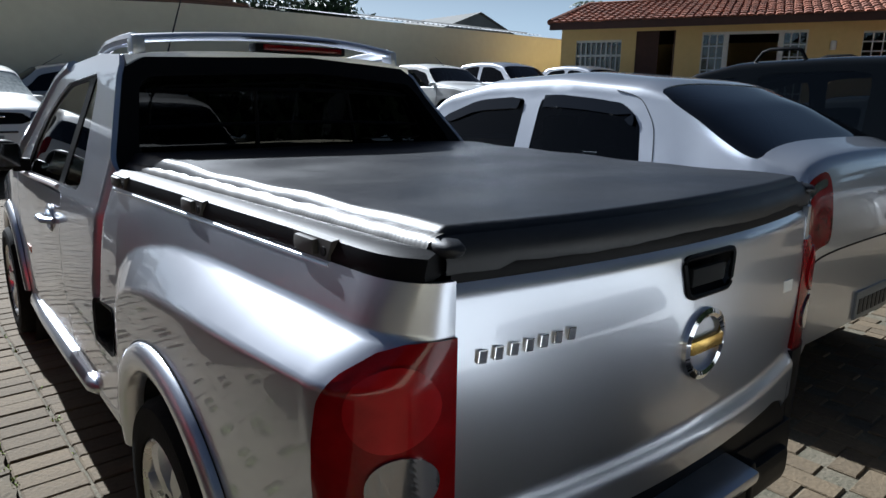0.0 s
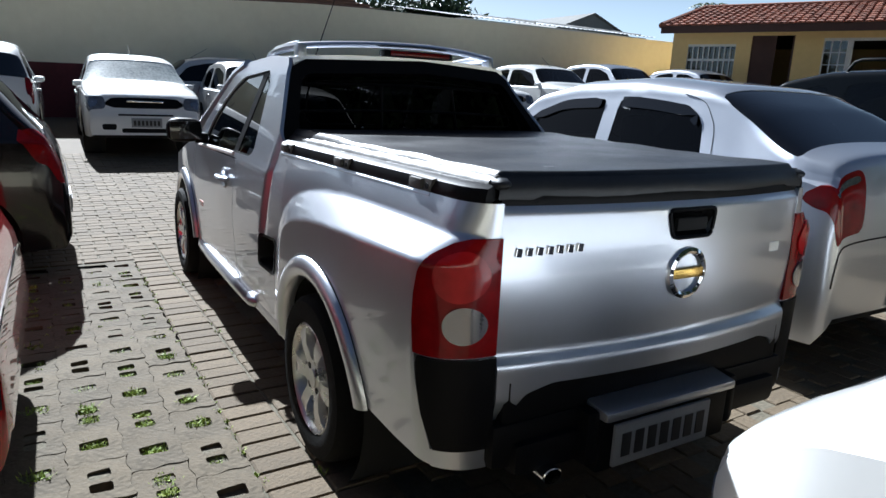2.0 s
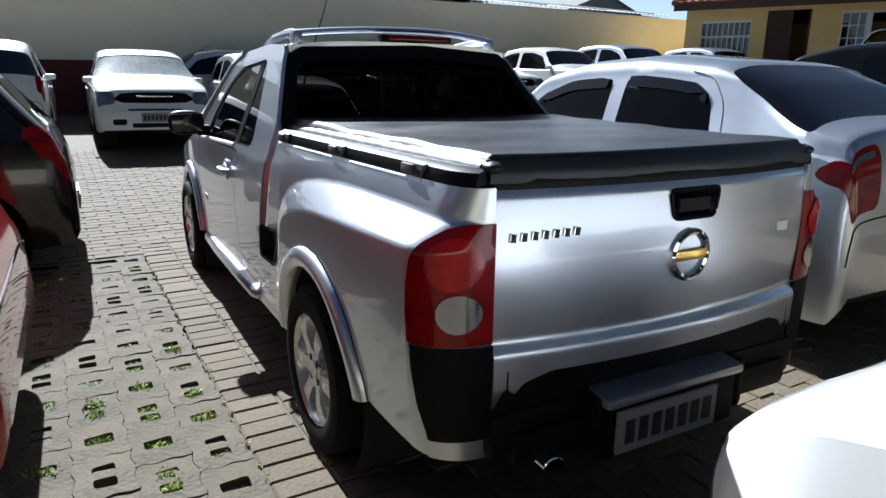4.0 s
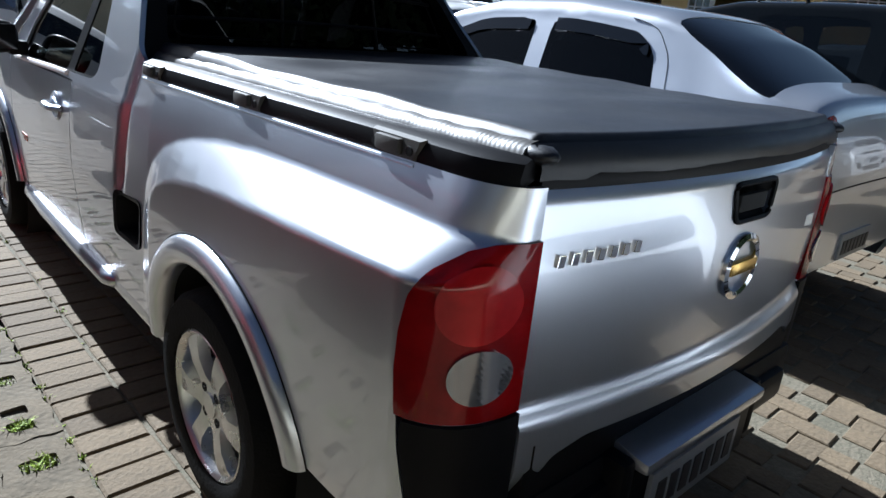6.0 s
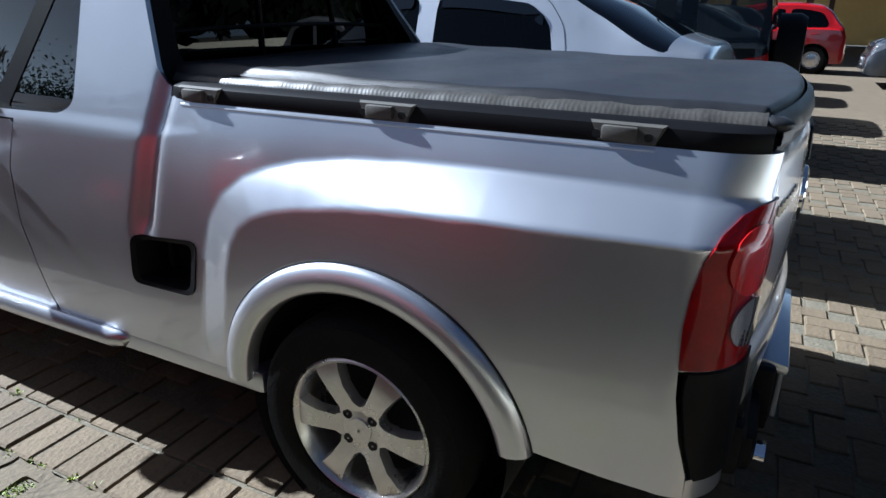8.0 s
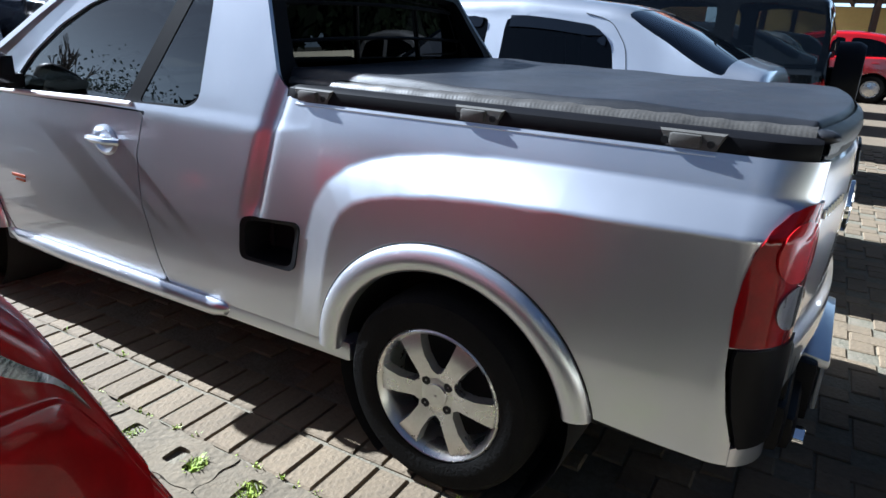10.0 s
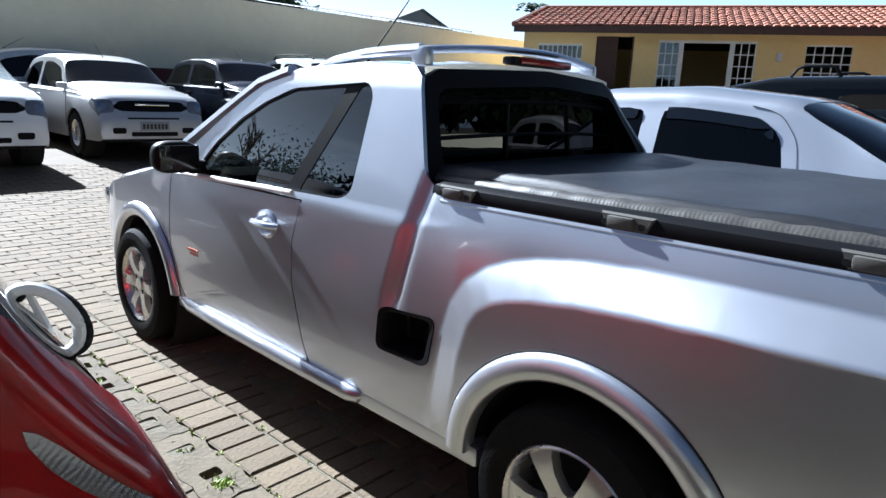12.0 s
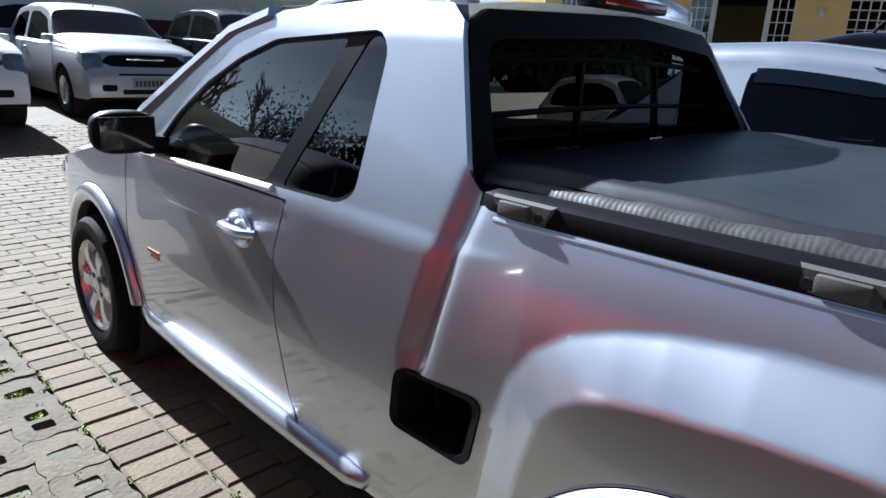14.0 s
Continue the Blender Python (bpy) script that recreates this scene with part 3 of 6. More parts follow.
    for u in (side[0][0][0] + 0.018, side[1][0][0] - 0.105):
        for s in (0, 1):
            p = surf(np.array([u]), np.array([2 - 0.43 if s else 0.43]))[0]
            part("door_handle", box(p[0] - 0.02, p[1] - 0.08, p[2] - 0.016, p[0] + 0.02, p[1] + 0.08, p[2] + 0.016, 0.012), colour, root)
    # mirrors
    um = side[0][1][0] - 0.01
    for s in (-1, 1):
        p = surf(np.array([um]), np.array([0.54]))[0]
        part("wing_mirror", box(s * (p[0] + 0.02) - 0.085, p[1] - 0.045, p[2] + 0.015, s * (p[0] + 0.02) + 0.085, p[1] + 0.045, p[2] + 0.105, 0.042), colour if kind != "suv" else PLASTIC, root)
    # wheels, wells, floor and cabin
    for yc in (front, rear):
        for s in (-1, 1):
            wheel(root, s * (width / 2 - 0.11), yc, wr, wr, 0.18, s, wr * 0.63, 6, steel)
            bm = bmesh.new()
            add_lathe(bm, [(wr + 0.058, 0.0), (wr + 0.058, -0.26), (0.01, -0.26)], pose(s * (width / 2 - 0.035), yc, wr) @ Matrix.Diagonal((s, 1, 1, 1)), 32)
            part("wheel_well", bm, DARK, root)
    part("floor_pan", box(-width * 0.42, -length * 0.45, sill - 0.03, width * 0.42, length * 0.44, sill + 0.12, 0.03), DARK, root)
    cab0 = (float(yf(side[-1][-1][0])) - 0.5) * length
    cab1 = (float(yf(side[0][1][0])) - 0.5) * length
    part("dashboard", box(-width * 0.41, cab1 - 0.30, 0.6, width * 0.41, cab1 + 0.10, 0.95 * k, 0.05), INTERIOR, root)
    for yy in (cab1 - 1.15, max(cab0 + 0.25, cab1 - 1.95)):
        for s in (-1, 1):
            bm = box(s * 0.36 - 0.24, yy, 0.35, s * 0.36 + 0.24, yy + 0.5, 0.62, 0.06)
            add_box(bm, s * 0.36 - 0.23, yy - 0.12, 0.5, s * 0.36 + 0.23, yy + 0.05, 1.02 * k, 0.06)
            add_box(bm, s * 0.36 - 0.12, yy - 0.13, 1.0 * k, s * 0.36 + 0.12, yy - 0.03, 1.22 * k, 0.04)
            part("seat", bm, INTERIOR, root)
    # lower grille, plates, bumper strip
    f = length / 2
    part("air_intake", box(-0.33, f - 0.06, 0.29, 0.33, f + 0.005, 0.36, 0.02), PLASTIC, root)
    part("bumper_slot", box(-0.36, f - 0.06, 0.528, 0.36, f - 0.006, 0.552, 0.006), PLASTIC, root)
    for s in (-1, 1):
        bm = box(s * 0.48 - 0.10, f - 0.20, 0.32, s * 0.48 + 0.10, f + 0.005, 0.42, 0.03)
        part("fog_lamp_recess", bm, PLASTIC, root)
    if shape is None:
        part("badge_strip", box(-0.24, f - 0.12, 0.715 * k, 0.24, f - 0.050, 0.738 * k, 0.006), CHROME, root)
    for yy, sg in ((f + 0.012, 1), (-f - 0.012, -1)) if plate else ():
        pl = part("number_plate", box(-0.20, min(yy, yy - sg * 0.02), 0.37, 0.20, max(yy, yy - sg * 0.02), 0.50, 0.004), PLATE, root)
        for i in range(7):
            x = -0.155 + i * 0.052
            part("plate_bar", box(x - 0.017, min(yy, yy + sg * 0.004), 0.395, x + 0.017, max(yy, yy + sg * 0.004), 0.465, 0), PLATE_MARK, pl, smooth=0)
    if rails:
        for s in (-1, 1):
            x, zz = s * width * 0.33, height
            if kind == "suv":
                for yc in (-.33, -1.50):
                    part("roof_rack_loop", tube([(x, yc - .20, zz - .04), (x, yc - .15, zz + .045), (x, yc - .10, zz + .06), (x, yc + .10, zz + .06), (x, yc + .16, zz + .04), (x, yc + .22, zz - .04)], .014, 8), PLASTIC, root)
                continue
            part("roof_rail", tube([(x, -length * 0.30, zz - 0.05), (x, -length * 0.27, zz + 0.03), (x, -0.1, zz + 0.045), (x, length * 0.04, zz + 0.02), (x, length * 0.075, zz - 0.05)], 0.016, 8), PLASTIC, root)
    if visors:
        for q in side[:2]:
            for g in (q, flip(q)):
                aa = [p for p in g if abs(p[1] - 1) < 0.37]
                top = sorted(aa, key=lambda p: p[0])
                u = np.linspace(top[0][0] + .006, top[-1][0] - .006, 14)
                a_mid = np.interp(u, [p[0] for p in top], [p[1] for p in top])
                sg = 1 if g is q else -1
                strip = [(x, y - sg * 0.002) for x, y in zip(u, a_mid)] + [(x, y - sg * 0.034) for x, y in zip(u[::-1], a_mid[::-1])]
                part("rain_visor", patch(strip, [], surf, fine_u, fine_v, lift=0.012, flange=0.01), GLASS_DARK, root)
    if spare:
        bm = bmesh.new()
        add_lathe(bm, [(0.36, -0.10), (0.365, 0.06), (0.33, 0.12), (0.05, 0.13), (0.004, 0.13)], pose(-0.05, -f - 0.10, 0.92, 0, 0, -90), 40)
        part("spare_wheel_cover", bm, PLASTIC, root, "black spare wheel cover")
        part("spare_wheel_bracket", box(-0.15, -f - 0.06, 0.75, 0.10, -f + 0.05, 1.05, 0.02), DARK, root)
    return root


# ---- ground ----
def ground_sheet():
    bm = bmesh.new()
    xs = np.r_[-400, -100, -40, -15, np.linspace(-6, 26, 33), 40, 100, 400]
    ys = np.r_[-400, -100, -30, -10, np.linspace(-4, 20, 49), 40, 100, 400]
    g = [[bm.verts.new((x, y, float(ground_z(x, y)) - 0.055)) for y in ys] for x in xs]
    for i in range(len(xs) - 1):
        for j in range(len(ys) - 1):
            bm.faces.new((g[i][j], g[i + 1][j], g[i + 1][j + 1], g[i][j + 1]))
    return tagged(part("ground", bm, SOIL), "dark sandy soil bed below the yard's paving", "ground", kind="structure")


ground = ground_sheet()

# ---- walls of the yard ----
def yard_wall():
    bm = bmesh.new()
    xs = np.linspace(-8, 20.5, 20)
    top = np.interp(xs, [-8, -2, 6, 20.5], [2.75, 2.92, 3.38, 3.40])
    for lo, hi, y0, y1, mat_i in ((0.0, None, 16.0, 16.18, 0), (0.0, 1.62, 15.985, 16.0, 1)):
        for i in range(len(xs) - 1):
            z = [top[i] if hi is None else hi + (xs[i]) * 0.012, top[i + 1] if hi is None else hi + xs[i + 1] * 0.012]
            v = [bm.verts.new(p) for p in ((xs[i], y0, lo), (xs[i + 1], y0, lo), (xs[i + 1], y0, z[1]), (xs[i], y0, z[0]), (xs[i], y1, lo), (xs[i + 1], y1, lo), (xs[i + 1], y1, z[1]), (xs[i], y1, z[0]))]
            for q in ((0, 1, 2, 3), (5, 4, 7, 6), (3, 2, 6, 7)):
                f = bm.faces.new([v[k] for k in q])
                f.material_index = mat_i
    bmesh.ops.remove_doubles(bm, verts=bm.verts, dist=0.001)
    return bm


tagged(part("wall_north", yard_wall(), [STUCCO, MAROON], smooth=0), "long beige stucco yard wall with a maroon plinth", "wall", kind="structure")


# ---- house ----
HOUSE = pose(15.8, 13.75, 0.62, 0, 0, -65)   # local x runs along the front, local y into the house


def house():
    root = thing("house", HOUSE, "single-storey yellow stucco house with terracotta tiled roof", "house")
    L, D, H, T = 9.9, 6.0, 2.85, 0.15
    openings = [(0.45, 1.77, 1.0, 2.43, "window"), (2.17, 3.24, 0.02, 2.65, "door"), (3.93, 6.49, 0.02, 2.57, "french"), (7.70, 8.80, 1.55, 2.50, "grid")]
    bm = bmesh.new()
    xs = sorted({0.0, L, *[o[0] for o in openings], *[o[1] for o in openings]})
    for a, b in zip(xs, xs[1:]):
        o = next((o for o in openings if o[0] <= a and b <= o[1]), None)
        for z0, z1 in (((-0.6, H),) if o is None else ((-0.6, o[2]), (o[3], H))):
            if z1 - z0 > 0.03:
                add_box(bm, a, 0, z0, b, T, z1)
    bmesh.ops.remove_doubles(bm, verts=bm.verts, dist=0.001)
    part("front_wall", bm, YELLOW, root, smooth=0)
    part("side_wall", box(0, T, -0.6, T, D, H), YELLOW, root, smooth=0)
    part("side_wall", box(L - T, T, -0.6, L, D, H), YELLOW, root, smooth=0)
    part("back_wall", box(0, D, -0.6, L, D + T, H), YELLOW, root, smooth=0)
    part("room_floor", box(T, T, -0.1, L - T, D, 0.0), ROOM, root, smooth=0)
    part("room_ceiling", box(T, T, H - 0.1, L - T, D, H - 0.02), ROOM, root, smooth=0)
    part("plinth_band", box(0, -0.02, -0.6, L, -0.003, 0.55), MAROON, root, smooth=0)
    for x0, x1, z0, z1, what in openings:
        if what == "window":
            w = part("window", box(x0, 0.02, z1 - 0.06, x1, 0.09, z1), FRAME_WHITE, root)
            for x in np.linspace(x0, x1, 10):
                part("window_bar", box(x - 0.016, 0.03, z0, x + 0.016, 0.07, z1), FRAME_WHITE, w)
            for z in (z0 + 0.03, z0 + 1.0):
                part("window_rail", box(x0, 0.025, z - 0.03, x1, 0.08, z + 0.03), FRAME_WHITE, w)
            part("window_pane", box(x0, 0.09, z0, x1, 0.10, z1), GLASS, w)
        elif what == "door":
            d = part("door", box(x0, 0.05, z0, x0 + 0.62, 0.09, z1), WOOD_DARK, root, "open brown wooden door leaf")
            part("door_frame", box(x1 - 0.05, 0.02, z0, x1, 0.12, z1), WOOD_DARK, d)
        elif what == "french":
            w = part("french_window", box(x0, 0.01, z1 - 0.07, x1, 0.12, z1), FRAME_WHITE, root)
            for a, b in ((x0, x0 + 0.58), (x1 - 0.58, x1)):
                for x in np.linspace(a, b, 4):
                    wid = 0.035 if x in (a, b) else 0.014
                    part("mullion", box(x - wid, 0.02, z0, x + wid, 0.10, z1), FRAME_WHITE, w)
                for z in np.linspace(z0, z1 - 0.05, 9):
                    part("glazing_bar", box(a, 0.03, z - 0.013, b, 0.09, z + 0.013), FRAME_WHITE, w)
                part("window_pane", box(a, 0.055, z0, b, 0.062, z1), GLASS, w)
            for x in (x0 + 0.62, x1 - 0.62):
                part("door_post", box(x - 0.06, 0.0, z0, x + 0.06, 0.13, z1), FRAME_WHITE, w)
        else:
            w = part("window", box(x0, 0.02, z1 - 0.04, x1, 0.10, z1), FRAME_WHITE, root)
            for x in np.linspace(x0, x1, 6):
                part("window_bar", box(x - 0.014, 0.03, z0, x + 0.014, 0.08, z1), FRAME_WHITE, w)
            for z in np.linspace(z0, z1 - 0.02, 5):
                part("window_bar", box(x0, 0.035, z - 0.014, x1, 0.075, z + 0.014), FRAME_WHITE, w)
            part("window_pane", box(x0, 0.09, z0, x1, 0.10, z1), GLASS, w)
    part("wall_lamp", box(7.00, -0.10, 2.05, 7.14, -0.003, 2.28, 0.03), FRAME_WHITE, root, "small white wall lamp")
    # roof: a deck, the fascia and rows of pantiles
    over, rise = 0.75, 0.95
    y0, y1, z0 = -over, D / 2, H - 0.02
    x0, x1 = -0.15, L + 4.6
    slope = (rise) / (y1 - y0)
    hip = 0.12
    bm = bmesh.new()
    a = [bm.verts.new(p) for p in ((x0, y0, z0), (x1, y0, z0), (x1, y1, z0 + rise), (x0 + hip, y1, z0 + rise), (x0, D + over, z0), (x1, D + over, z0))]
    bm.faces.new((a[0], a[1], a[2], a[3]))
    bm.faces.new((a[0], a[3], a[4]))
    bm.faces.new((a[4], a[3], a[2], a[5]))
    bm.faces.new((a[1], a[5], a[2]))
    roof = part("roof", bm, WOOD_DARK, root, smooth=0)
    part("fascia", box(x0, y0 - 0.02, z0 - 0.16, x1, y0 + 0.02, z0 + 0.03), WOOD_DARK, roof, "dark brown fascia board")
    verts, faces = [], []
    pitch, length = 0.215, 0.40
    ang = math.atan(slope)
    rows = int((y1 - y0) / (length * math.cos(ang)))
    rng = random.Random(4)
    for r in range(rows + 1):
        for c in range(int((x1 - x0) / pitch)):
            x = x0 + pitch * (c + 0.5) + rng.uniform(-0.012, 0.012)
            ya = y0 - 0.05 + r * length * math.cos(ang)
            if x < x0 + hip * (ya + 0.2 - y0) / (y1 - y0):
                continue
            yb = min(ya + length * 1.08 * math.cos(ang), y1 + 0.05)
            base = len(verts)
            lift = rng.uniform(0, 0.012)
            for y, up in ((ya, 0.045), (yb, 0.012)):
                z = z0 + (y - y0) * slope + up + lift
                for q in range(5):
                    t = math.pi * q / 4
                    verts.append((x - 0.105 * math.cos(t), y, z + 0.055 * math.sin(t)))
            faces += [(base + q, base + q + 1, base + 6 + q, base + 5 + q) for q in range(4)]
            faces.append((base, base + 1, base + 2, base + 3, base + 4))
    me = bpy.data.meshes.new("roof_tiles")
    me.from_pydata(verts, [], faces)
    me.materials.append(ROOF_TILE)
    tiles = new("roof_tiles", me)
    tiles.parent = roof
    tagged(tiles, kind="stuff")
    part("ridge_cap", tube([(x0 + hip, y1, z0 + rise + 0.03), (x1, y1, z0 + rise + 0.03)], 0.10, 8), ROOF_TILE, roof)
    part("hip_cap", tube([(x0, y0, z0 + 0.06), (x0 + hip, y1, z0 + rise + 0.03)], 0.09, 8), ROOF_TILE, roof)
    # open porch at the end
    for x in (L + 1.4, L + 4.3):
        part("porch_post", box(x - 0.07, -0.55, -0.6, x + 0.07, -0.41, z0), WOOD_DARK, root)
    part("porch_beam", box(L, -0.56, z0 - 0.22, x1, -0.42, z0 - 0.04), WOOD_DARK, root)
    return root


house()


# ---- the pickup: x to its right, y ahead, from the ground below the middle of the rear axle ----
PICKUP = pose(1.378, 1.607, 0, 0, 0, 0.2)
BASE = 2.714
TYRE = 0.302
HAUNCH = [(0.560, 0.20), (0.545, 0.42), (0.525, 0.52), (0.497, 0.66), (0.463, 0.77), (0.415, 0.845), (0.345, 0.898), (0.265, 0.930), (0.18, 0.951), (0.05, 0.970), (-0.10, 0.979), (-0.30, 0.983), (-0.50, 0.981), (-0.72, 0.976), (-0.85, 0.972), (-1.4, 0.96), (-1.4, 0.20)]
CORNER_Y, CORNER_A, CORNER_ARC = -0.68, 0.135, 0.24


def step(x, a, b):
    t = np.clip((x - a) / (b - a), 0, 1)
    return t * t * (3 - 2 * t)


def side_half_width(y, z):
    low = 0.792 - 0.09 * np.clip(z - 0.62, 0, 1) ** 1.5 - 0.10 * np.clip(0.50 - z, 0, 1) ** 1.6
    front = low - 0.035 * step(y, 2.5, 3.5) - 0.09 * step(y, 3.1, 3.6)
    upper = 0.742 - 0.050 * np.clip((0.45 - y) / 1.1, 0, 1.2) + 0.31 * 0.15 * np.tanh(np.clip(1.058 - z, -0.02, 1) / 0.15)
    mix = step(y, 0.42, 0.85)
    skin = upper + (front - upper) * mix
    cab = 0.772 - (z - 0.95) * 0.25 - 0.35 * np.clip(z - 1.37, 0, 0.2) ** 1.3
    skin = np.where(z > 0.92, np.where(y > 0.5, np.minimum(skin, front + (cab - front) * step(z, 0.92, 1.0)), skin), skin)
    groove = 0.625 + (1.06 - z) * 0.26
    skin = skin - 0.020 * np.exp(-((y - groove) / 0.028) ** 2) * step(z, 0.64, 0.74) * (1 - step(z, 1.28, 1.43))
    d, _, _ = nearest(HAUNCH, y, z, closed=False)
    d = np.where(inside(HAUNCH, y, z), d, 0.0)
    bulge = 0.822 - 0.030 * np.clip((-0.22 - y) / 0.5, 0, 1.2) ** 2 - 0.035 * np.clip(0.90 - z, 0, 1) - 0.10 * np.clip(0.55 - z, 0, 1) ** 1.4
    q = np.clip(d / (0.100 - 0.034 * np.clip((0.1 - y) / 0.85, 0, 1)), 0, 1)
    ramp = q
    skin = skin + (bulge - skin) * ramp
    return skin


def corner_side(p, z):
    """Left skin of the pickup; past CORNER_Y p runs round the rear corner."""
    y = np.maximum(p, CORNER_Y)
    hw = side_half_width(y, z)
    th = np.clip((CORNER_Y - p) / CORNER_ARC, 0, 1) * math.pi / 2
    end = 0.605
    hw2 = end + (hw - end) * np.clip(np.cos(th), 0, 1) ** 0.85
    y2 = y - CORNER_A * np.sin(th)
    return np.stack([-hw2, y2, z + 0 * y2], -1)


def side_pair(name, outline, holes, mat, parent, us, vs, flange=0.012, lift=0.0, label=""):
    bm = patch(outline, holes, corner_side, us, vs, flange=flange, flip=True, lift=lift)
    twin = mirrored(bm)
    return part(name, bm, mat, parent, label, 75), part(name, twin, mat, parent, label, 75)


def pickup():
    root = thing("pickup_truck", PICKUP, "silver two-door pickup truck with a black vinyl bed cover", "pickup truck")
    circle = lambda yc, r: [(yc + r * math.cos(t), TYRE + r * math.sin(t)) for t in np.linspace(-0.35, math.pi + 0.35, 40)]
    side_window = [(2.11, .962), (1.03, .990), (.975, 1.02), (.962, 1.345), (1.00, 1.388), (1.44, 1.357), (1.62, 1.300), (1.79, 1.222), (1.96, 1.11)]
    side_window = rounded(side_window, 0.03, 3)
    lamp = [(-.93, .665), (-.93, .972), (-.868, .972), (-.828, .969), (-.788, .956), (-.754, .928), (-.728, .885), (-.713, .82), (-.707, .75), (-.711, .665)]
    recess = rounded([(.785, .533), (.772, .680), (.515, .702), (.545, .535)], 0.035, 4)
    ps = np.unique(np.r_[np.linspace(-.92, -.66, 26), np.linspace(-.66, .90, 174), np.linspace(.90, 2.3, 71)])
    zs = np.linspace(.32, 1.47, 150)
    quarter = [(-.765, .352), (-.764, .41), (-.735, .50), (-.716, .60), (-.712, .660), (-.93, .660), (-.93, 1.058), (.52, 1.058), (.585, 1.066), (.628, 1.095), (.655, 1.14), (.70, 1.26), (.755, 1.41), (.80, 1.443), (1.05, 1.455), (1.44, 1.432), (1.63, 1.378),
               (1.90, 1.255), (2.25, 1.07), (2.31, .960), (1.236, .960), (1.285, .81), (1.278, .63), (1.206, .41), (1.165, .340), (.40, .340), (0.2, .32), (-.2, .32), (-.425, .385), (-.60, .365)]
    side_pair("side_panel", quarter, [circle(0, 0.368), side_window, lamp, recess], SILVER, root, ps, zs, 0.016)
    door = [(1.242, .955), (2.318, .940), (2.335, .87), (2.343, .65), (2.320, .49), (2.21, .350), (1.180, .350), (1.212, .41), (1.284, .63), (1.291, .81)]
    doors = side_pair("door", rounded(door, 0.02, 3), [], SILVER, root, np.linspace(1.1, 2.4, 66), np.linspace(.33, .97, 38), 0.014)
    fender = [(2.328, .955), (2.343, .87), (2.351, .65), (2.328, .49), (2.22, .350), (2.40, .33), (3.05, .33), (3.42, .38), (3.46, .56), (3.40, .69), (3.15, .80), (2.80, .88), (2.50, .945), (2.40, .96)]
    side_pair("front_wing", fender, [circle(BASE, 0.368)], SILVER, root, np.linspace(2.1, 3.5, 71), np.linspace(.32, .98, 44), 0.016)
    # flared lips round the wheel arches, with a seam along their outer edge
    section = ((.444, .000), (.441, .010), (.433, .019), (.416, .025), (.396, .026), (.378, .021), (.368, .010), (.366, -.03))
    for yc, t0, t1 in ((0.0, .07, math.pi - .16), (BASE, .14, math.pi - .09)):
        for s in (-1, 1):
            bm = bmesh.new()
            rows, seam = [], []
            for t in np.linspace(t0, t1, 49):
                ring = []
                for r, up in section:
                    y, z = yc + r * math.cos(t), TYRE + r * math.sin(t)
                    ring.append(bm.verts.new((s * (float(side_half_width(np.array(y), np.array(z))) + up), y, z)))
                rows.append(ring)
                y, z = yc + .447 * math.cos(t), TYRE + .447 * math.sin(t)
                seam.append((s * (float(side_half_width(np.array(y), np.array(z))) + .0005), y, z))
            for p, q in zip(rows, rows[1:]):
                for k in range(len(section) - 1):
                    bm.faces.new((p[k], p[k + 1], q[k + 1], q[k]))
            bm.faces.new(rows[0])
            bm.faces.new(rows[-1])
            bmesh.ops.recalc_face_normals(bm, faces=bm.faces)
            flare = part("arch_flare", bm, SILVER, root)
            part("arch_seam", tube(seam, .0022, 5), DARK, flare)
    # dark backing that closes the shut lines
    for s in (-1, 1):
        part("inner_shell", box(s * .71 - .01, 1.0, .33, s * .71 + .01, 2.3, .93), DARK, root, smooth=0)
    # side windows and their pillar
    glass_front = rounded([(2.09, .970), (1.368, .988), (1.122, 1.370), (1.44, 1.347), (1.62, 1.291), (1.78, 1.214), (1.94, 1.11)], 0.025, 3)
    glass_rear = rounded([(1.288, .990), (1.04, 1.000), (.988, 1.030), (.975, 1.338), (1.005, 1.378), (1.045, 1.376)], 0.02, 3)
    gu, gv = np.linspace(.9, 2.15, 170), np.linspace(.94, 1.40, 92)
    side_pair("door_window", glass_front, [], GLASS_DARK, root, gu, gv, 0, -0.012)
    side_pair("quarter_window", glass_rear, [], GLASS_DARK, root, gu, gv, 0, -0.012)
    side_pair("window_pillar", side_window, [glass_front, glass_rear], PLASTIC, root, gu, gv, 0.01, -0.009, "black window surround")
    for s in (-1, 1):
        pts = [(s * (float(side_half_width(np.array(y), np.array(z))) + 0.003), y, z) for y, z in ((2.20, .950), (2.00, .957), (1.75, .964), (1.50, .972), (1.31, .977))]
        part("window_sill_strip", tube(pts, [.006, .011, .012, .012, .010], 8), WHITE_TRIM, root, "pale sill strip under the side window")
    # dark cloth trim on the cabin's sides
    trim = [(.74, .93), (.74, 1.05), (.80, 1.42), (1.05, 1.43), (1.44, 1.41), (1.63, 1.355), (1.88, 1.24), (2.16, 1.06), (2.22, .93)]
    side_pair("cabin_trim", trim, [side_window], INTERIOR, root, np.linspace(.7, 2.25, 70), np.linspace(.92, 1.44, 36), 0, -0.035)
    # side recess with its black step tray
    for s in (-1, 1):
        bm = bmesh.new()
        rim = [Vector((float(corner_side(np.array(y), np.array(z))[0]), y, z)) for y, z in recess]
        outer = [bm.verts.new(p + Vector((-0.004, 0, 0))) for p in rim]
        lip = [bm.verts.new(p + (Vector((p.x, .65, .612)) - p) * 0.16) for p in rim]
